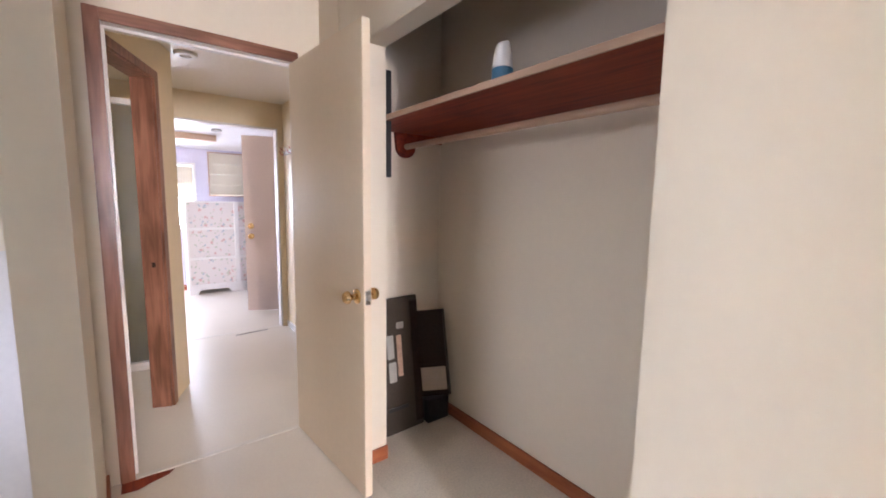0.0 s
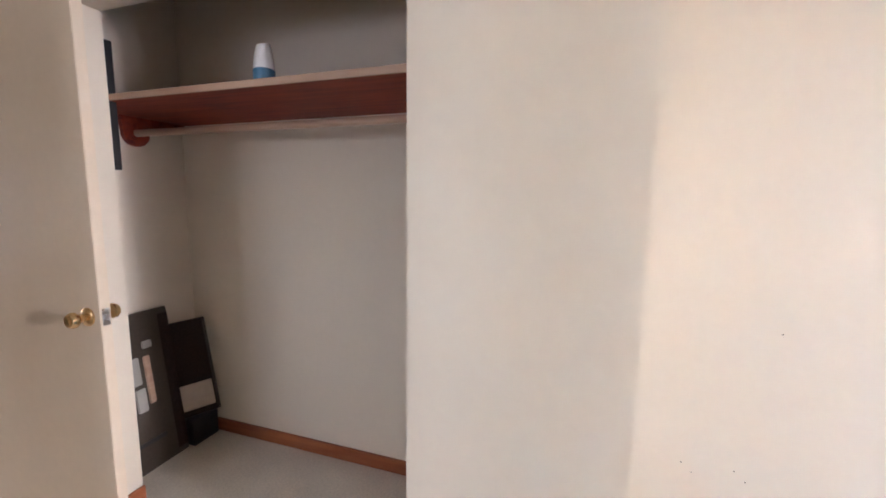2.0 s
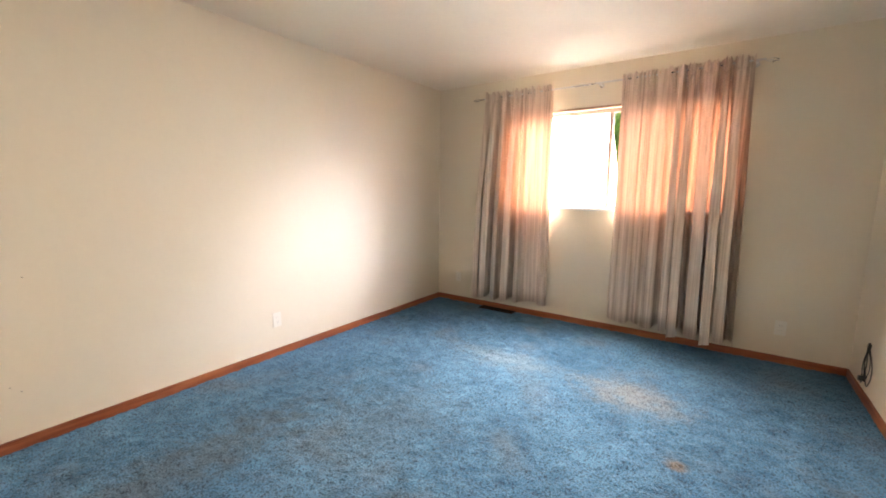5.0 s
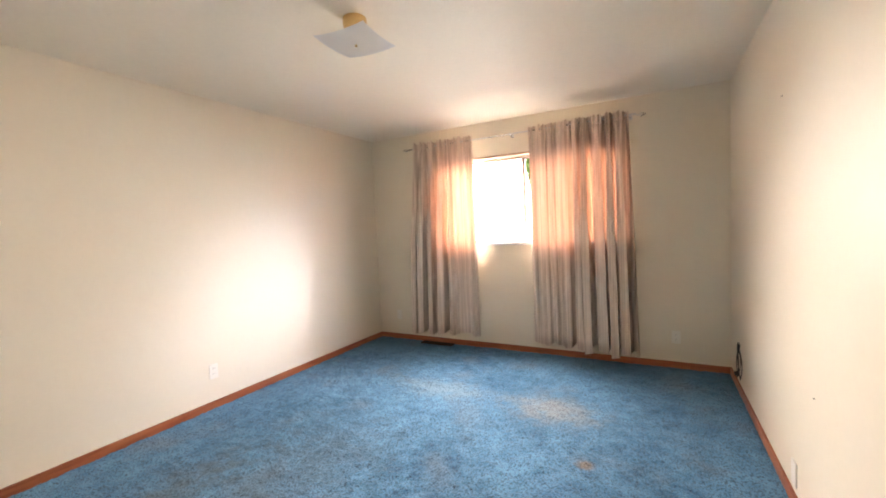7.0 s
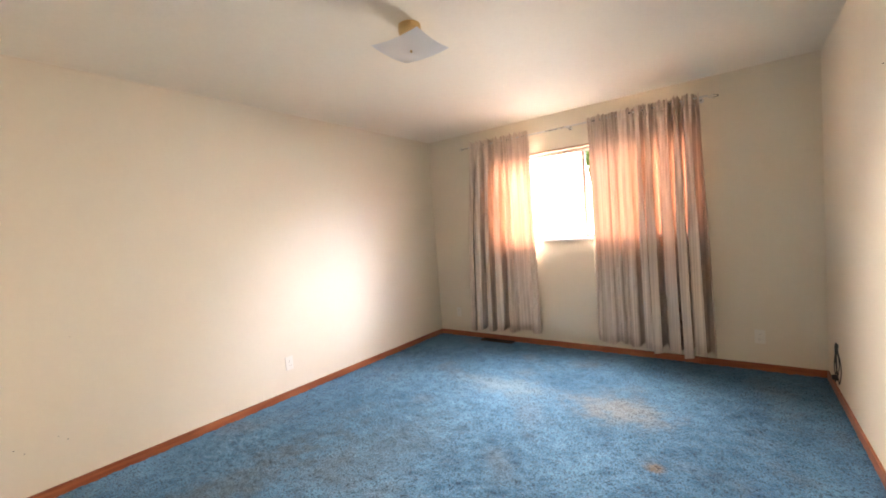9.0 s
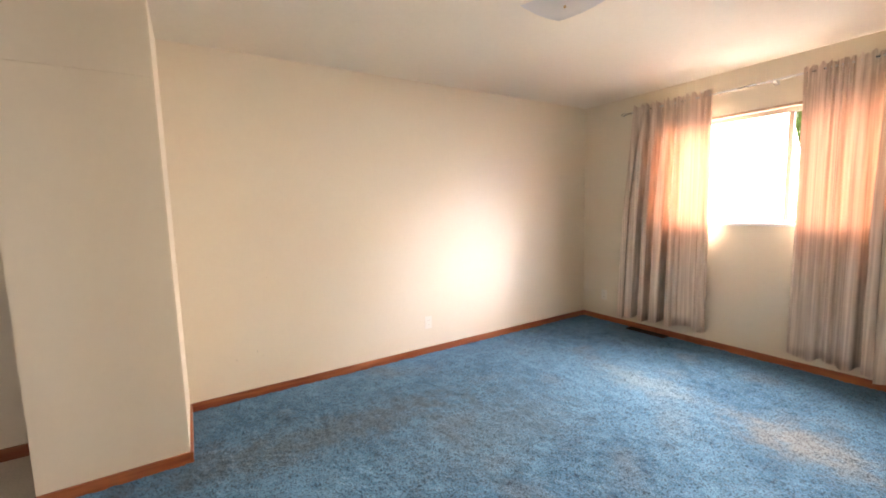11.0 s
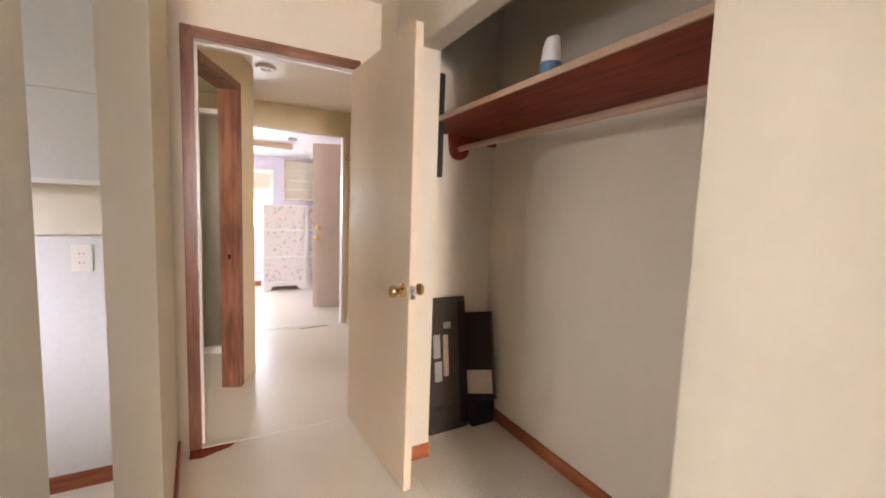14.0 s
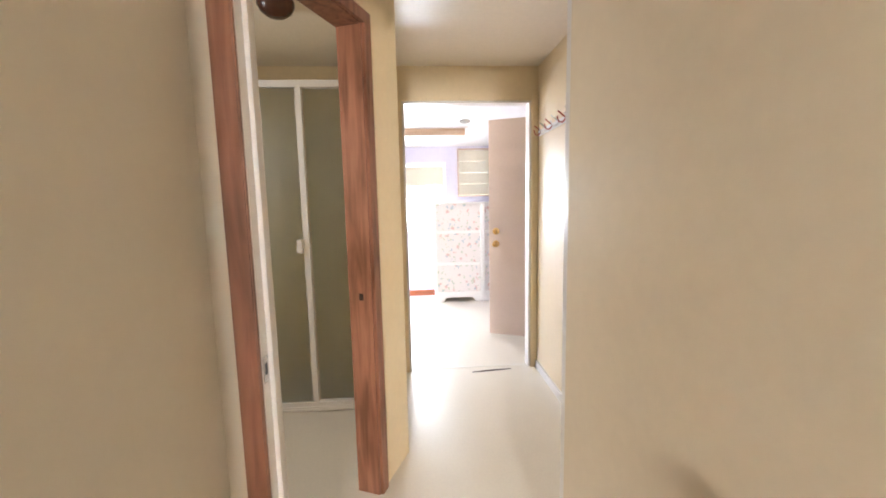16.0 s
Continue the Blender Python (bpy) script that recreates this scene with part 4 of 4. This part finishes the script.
for i in range(6):
    y = -0.3 + i * 0.12
    bm = bmesh.new()
    tube(bm, [(-0.014, y, 0.0), (-0.03, y, -0.02), (-0.05, y, -0.018), (-0.06, y, 0.0), (-0.062, y, 0.015)], 0.004)
    tube(bm, [(-0.014, y, 0.008), (-0.04, y, 0.03), (-0.06, y, 0.045)], 0.004)
    part("hook", bm, RED if i % 2 else PAINT_WHITE, hk, "red hook" if i % 2 else "white hook", True)
structure("threshold", [(0.992, 1.788, 2.745, 2.775, 0, 0.004)], PLASTIC, "thin cream threshold strip in the doorway", "threshold", 0.001)
structure("threshold_far", [(1.302, 2.22, 4.80, 4.835, 0, 0.003)], PLASTIC, "cream threshold strip of the far doorway", "threshold", 0.001)
# a torn patch and a tear in the vinyl
bm = bmesh.new()
vs = [bm.verts.new(p) for p in ((0.94, 2.66, 0.003), (1.00, 2.65, 0.003), (1.05, 2.675, 0.003), (1.12, 2.70, 0.003), (1.145, 2.733, 0.003), (1.06, 2.74, 0.003), (0.94, 2.738, 0.003))]
bm.faces.new(vs)
tagged(part("floor_tear", bm, SHELF, label="torn corner of the vinyl showing the brown underlay"), category="floor damage", kind="structure")
bm = bmesh.new()
vs = [bm.verts.new(p) for p in ((1.76, 4.70, 0.003), (1.90, 4.712, 0.003), (2.08, 4.735, 0.003), (2.07, 4.75, 0.003), (1.90, 4.738, 0.003), (1.77, 4.715, 0.003))]
bm.faces.new(vs)
tagged(part("floor_crack", bm, DARK, label="dark open crack in the vinyl"), category="floor damage", kind="structure")

# ================= far room =================
fd = thing("front_door", "flat pinkish-beige painted door half open in the far room", "door", (2.84, 5.22, 0.02))
fd.rotation_euler = (0, 0, math.atan2(0.34, -0.78))
PINK = material("pink_beige_paint", (0.62, 0.50, 0.45), 0.45, vary=0.05, scale=6, bump=0.1)
boxes("leaf", [(0, 0.85, -0.02, 0.02, 0, 2.02)], PINK, fd, bevel=0.002)
for z, r in ((0.88, 0.026), (1.0, 0.022)):
    knob(fd, 0.785, 0.02, 1, BRASS, z, r)

FLORAL = bpy.data.materials.new("floral_paper")
FLORAL.use_nodes = True
n, l = FLORAL.node_tree.nodes, FLORAL.node_tree.links
b = n["Principled BSDF"]
b.inputs["Roughness"].default_value = 0.8
co = n.new("ShaderNodeTexCoord")
base_c = (0.74, 0.69, 0.67, 1)
last = None
for k, (sc, col, lim) in enumerate(((10, (0.62, 0.36, 0.33, 1), 0.20), (13, (0.36, 0.45, 0.52, 1), 0.18), (17, (0.45, 0.50, 0.38, 1), 0.20))):
    v, nz, ad = n.new("ShaderNodeTexVoronoi"), n.new("ShaderNodeTexNoise"), n.new("ShaderNodeVectorMath")
    v.inputs["Scale"].default_value, nz.inputs["Scale"].default_value = sc, 18
    s = n.new("ShaderNodeVectorMath")
    s.operation = "SCALE"
    s.inputs["Scale"].default_value = 0.09
    ad.operation = "ADD"
    l.new(co.outputs["Object"], nz.inputs["Vector"])
    l.new(nz.outputs["Color"], s.inputs[0])
    l.new(s.outputs[0], ad.inputs[0])
    l.new(co.outputs["Object"], ad.inputs[1])
    l.new(ad.outputs[0], v.inputs["Vector"])
    r = n.new("ShaderNodeMapRange")
    r.inputs["From Min"].default_value, r.inputs["From Max"].default_value, r.inputs["To Min"].default_value, r.inputs["To Max"].default_value = lim, lim + 0.06, 0.8, 0.0
    l.new(v.outputs["Distance"], r.inputs["Value"])
    mx = n.new("ShaderNodeMix")
    mx.data_type = "RGBA"
    mx.inputs["B"].default_value = col
    if last is None:
        mx.inputs["A"].default_value = base_c
    else:
        l.new(last, mx.inputs["A"])
    l.new(r.outputs[0], mx.inputs["Factor"])
    last = mx.outputs["Result"]
l.new(last, b.inputs["Base Color"])

cb = thing("shelf_cabinet", "white painted low shelf cabinet with floral-papered panels and scalloped feet", "cabinet", (1.585, 6.86, 0))
CW, CH, CD = 1.28, 1.29, 0.35
posts = [(0, 0.03), (0.59, 0.645), (CW - 0.03, CW)]
for a, bb in posts:
    boxes("post", [(a, bb, 0, CD, 0.0, CH - 0.02)], PAINT_WHITE, cb, bevel=0.003)
boxes("top", [(-0.015, CW + 0.015, -0.012, CD, CH - 0.02, CH)], PAINT_WHITE, cb, bevel=0.003)
for z in (0.10, 0.485, 0.895):
    boxes("shelf", [(a, bb, -0.003, CD, z, z + 0.034) for a, bb in ((0.03, 0.59), (0.645, CW - 0.03))], PAINT_WHITE, cb, bevel=0.002)
for a, bb in ((0.03, 0.59), (0.645, CW - 0.03)):
    for z0, z1 in ((0.134, 0.485), (0.519, 0.895), (0.929, CH - 0.02)):
        boxes("papered_panel", [(a, bb, 0.03, 0.04, z0, z1)], FLORAL, cb, "cream panel with a small red and blue flower print")
    bm = bmesh.new()
    out = [(a, 0.10), (a, 0.0), (a + 0.07, 0.0), (a + 0.10, 0.05), (a + 0.14, 0.06), (bb - 0.14, 0.06), (bb - 0.10, 0.05), (bb - 0.07, 0.0), (bb, 0.0), (bb, 0.10)]
    prism(bm, out, 0.005, 0.022)
    part("skirt", bm, PAINT_WHITE, cb, "scalloped foot board")

for k, (a, bb, z0, z1) in enumerate(((0.62, 1.745, 0.905, 1.80), (1.95, 2.60, 1.38, 1.99))):
    w = tagged(new("window_%d" % (k + 2)), "bright window of the far room with a cream blind", "window", kind="structure")
    fm, fw = (PAINT_WHITE, 0.03) if k == 0 else (SHELF_EDGE, 0.016)
    boxes("window_frame", [(a, bb, 7.285, 7.30, z1, z1 + fw), (a, bb, 7.285, 7.30, z0 - fw, z0), (a - fw, a, 7.285, 7.30, z0 - fw, z1 + fw), (bb, bb + fw, 7.285, 7.30, z0 - fw, z1 + fw)], fm, w, "" if k == 0 else "orange-brown wooden frame")
    p = boxes("pane", [(a, bb, 7.36, 7.364, z0, z1)], GLASS, w)
    p.visible_shadow = False
BLIND = material("cream_blind", (0.80, 0.74, 0.62), 0.8, vary=0.05)
bn, bl = BLIND.node_tree.nodes, BLIND.node_tree.links
thin, both = bn.new("ShaderNodeBsdfTranslucent"), bn.new("ShaderNodeMixShader")
thin.inputs["Color"].default_value, both.inputs[0].default_value = (0.80, 0.70, 0.55, 1), 0.3
bl.new(bn["Principled BSDF"].outputs[0], both.inputs[1])
bl.new(thin.outputs[0], both.inputs[2])
bl.new(both.outputs[0], bn["Material Output"].inputs["Surface"])
b1 = thing("window_blind", "cream roller blind drawn half way down", "blind", (0.62, 7.33, 1.42), "blinds")
boxes("cloth", [(0.005, 1.12, -0.002, 0.0, 0, 0.36)], BLIND, b1)
boxes("bottom_bar", [(0.005, 1.12, -0.006, 0.004, -0.02, 0.0)], PAINT_WHITE, b1)
b2 = thing("window_blind", "cream pleated blind, fully lowered", "blind", (1.95, 7.33, 1.38), "blinds")
bm = bmesh.new()
for i in range(4):
    z = 0.61 - i * 0.152
    prism(bm, [(0.005, z - 0.15), (0.645, z - 0.15), (0.645, z), (0.005, z)], -0.004 - 0.01, 0.0 - 0.01 * (i % 2))
part("fold", bm, BLIND, b2)
structure("beam", [(-1.1, 1.96, 6.58, 6.66, 2.075, 2.16)], wood("pale_beam_wood", (0.50, 0.33, 0.22), (0.62, 0.45, 0.33), "x", 0.5), "peach-stained wooden beam under the far room's ceiling", "beam", 0.003)

fix = thing("ceiling_fixture", "small round grey fixture on the white sloping ceiling", "ceiling fixture", (1.93, 6.35, 2.188))
fix.rotation_euler = (radians(-8.9), 0, 0)
bm = bmesh.new()
lathe(bm, [(0, 0), (0.06, 0), (0.058, -0.012), (0.02, -0.020), (0, -0.020)], seg=24)
part("disc", bm, GREY, fix, smooth=True)

# ================= outdoors =================
GRASS = material("dry_gravel_ground", (0.38, 0.36, 0.31), 0.9, vary=0.4, scale=3)
structure("pavement", [(-9, 9, -14, -3.95, -0.32, -0.28)], material("pale_concrete", (0.50, 0.48, 0.44), 0.85, vary=0.12, scale=2, bump=0.3), "pale concrete yard outside the bedroom window", "paving")
structure("ground", [(-60, 60, -60, 60, -0.4, -0.3)], GRASS, "pale dry gravel ground outside the house", "ground")
LEAF = material("foliage", (0.12, 0.26, 0.05), 0.6, vary=0.4, scale=3)
ln, ll = LEAF.node_tree.nodes, LEAF.node_tree.links
thin, both = ln.new("ShaderNodeBsdfTranslucent"), ln.new("ShaderNodeMixShader")
thin.inputs["Color"].default_value = (0.28, 0.50, 0.08, 1)
ll.new(ln["Principled BSDF"].outputs[0], both.inputs[1])
ll.new(thin.outputs[0], both.inputs[2])
ll.new(both.outputs[0], ln["Material Output"].inputs["Surface"])
BARK = material("bark", (0.12, 0.09, 0.06), 0.9, vary=0.3, scale=10)


def tree(x, y, h, r, seed):
    t = thing("tree", "leafy green tree outside the bedroom window", "tree", (x, y, -0.3))
    g = random.Random(seed)
    bm = bmesh.new()
    cyl(bm, (0, 0, 0), (0.1, 0.05, h * 0.5), 0.14, 0.09, 12)
    for k in range(6):
        a = k * 1.05 + g.random()
        cyl(bm, (0.1, 0.05, h * (0.35 + 0.03 * k)), (0.1 + r * 0.6 * math.cos(a), r * 0.6 * math.sin(a), h * (0.6 + 0.05 * k)), 0.05, 0.015, 8)
    part("trunk", bm, BARK, t)
    vs, fs = [], []
    for c in range(100):
        a, el, rr = g.uniform(0, 6.28), g.uniform(-0.9, 1.2), r * g.uniform(0.35, 1.0)
        cx, cy, cz = rr * math.cos(a) * math.cos(el), rr * math.sin(a) * math.cos(el), h * 0.72 + rr * math.sin(el) * 0.8
        for q in range(60):
            p = Vector((cx, cy, cz)) + Vector([g.gauss(0, 0.2) for _ in range(3)])
            s = g.uniform(0.05, 0.11)
            d1 = Vector([g.uniform(-1, 1) for _ in range(3)]).normalized() * s
            d2 = Vector([g.uniform(-1, 1) for _ in range(3)]).normalized() * s * 0.6
            k = len(vs)
            vs += [p - d1, p + d2, p + d1, p - d2]
            fs.append((k, k + 1, k + 2, k + 3))
    me = bpy.data.meshes.new("crown")
    me.from_pydata(vs, [], fs)
    me.materials.append(LEAF)
    o = new("crown", me)
    o.parent = t
    return t


tree(1.6, -8.4, 3.2, 1.6, 2)
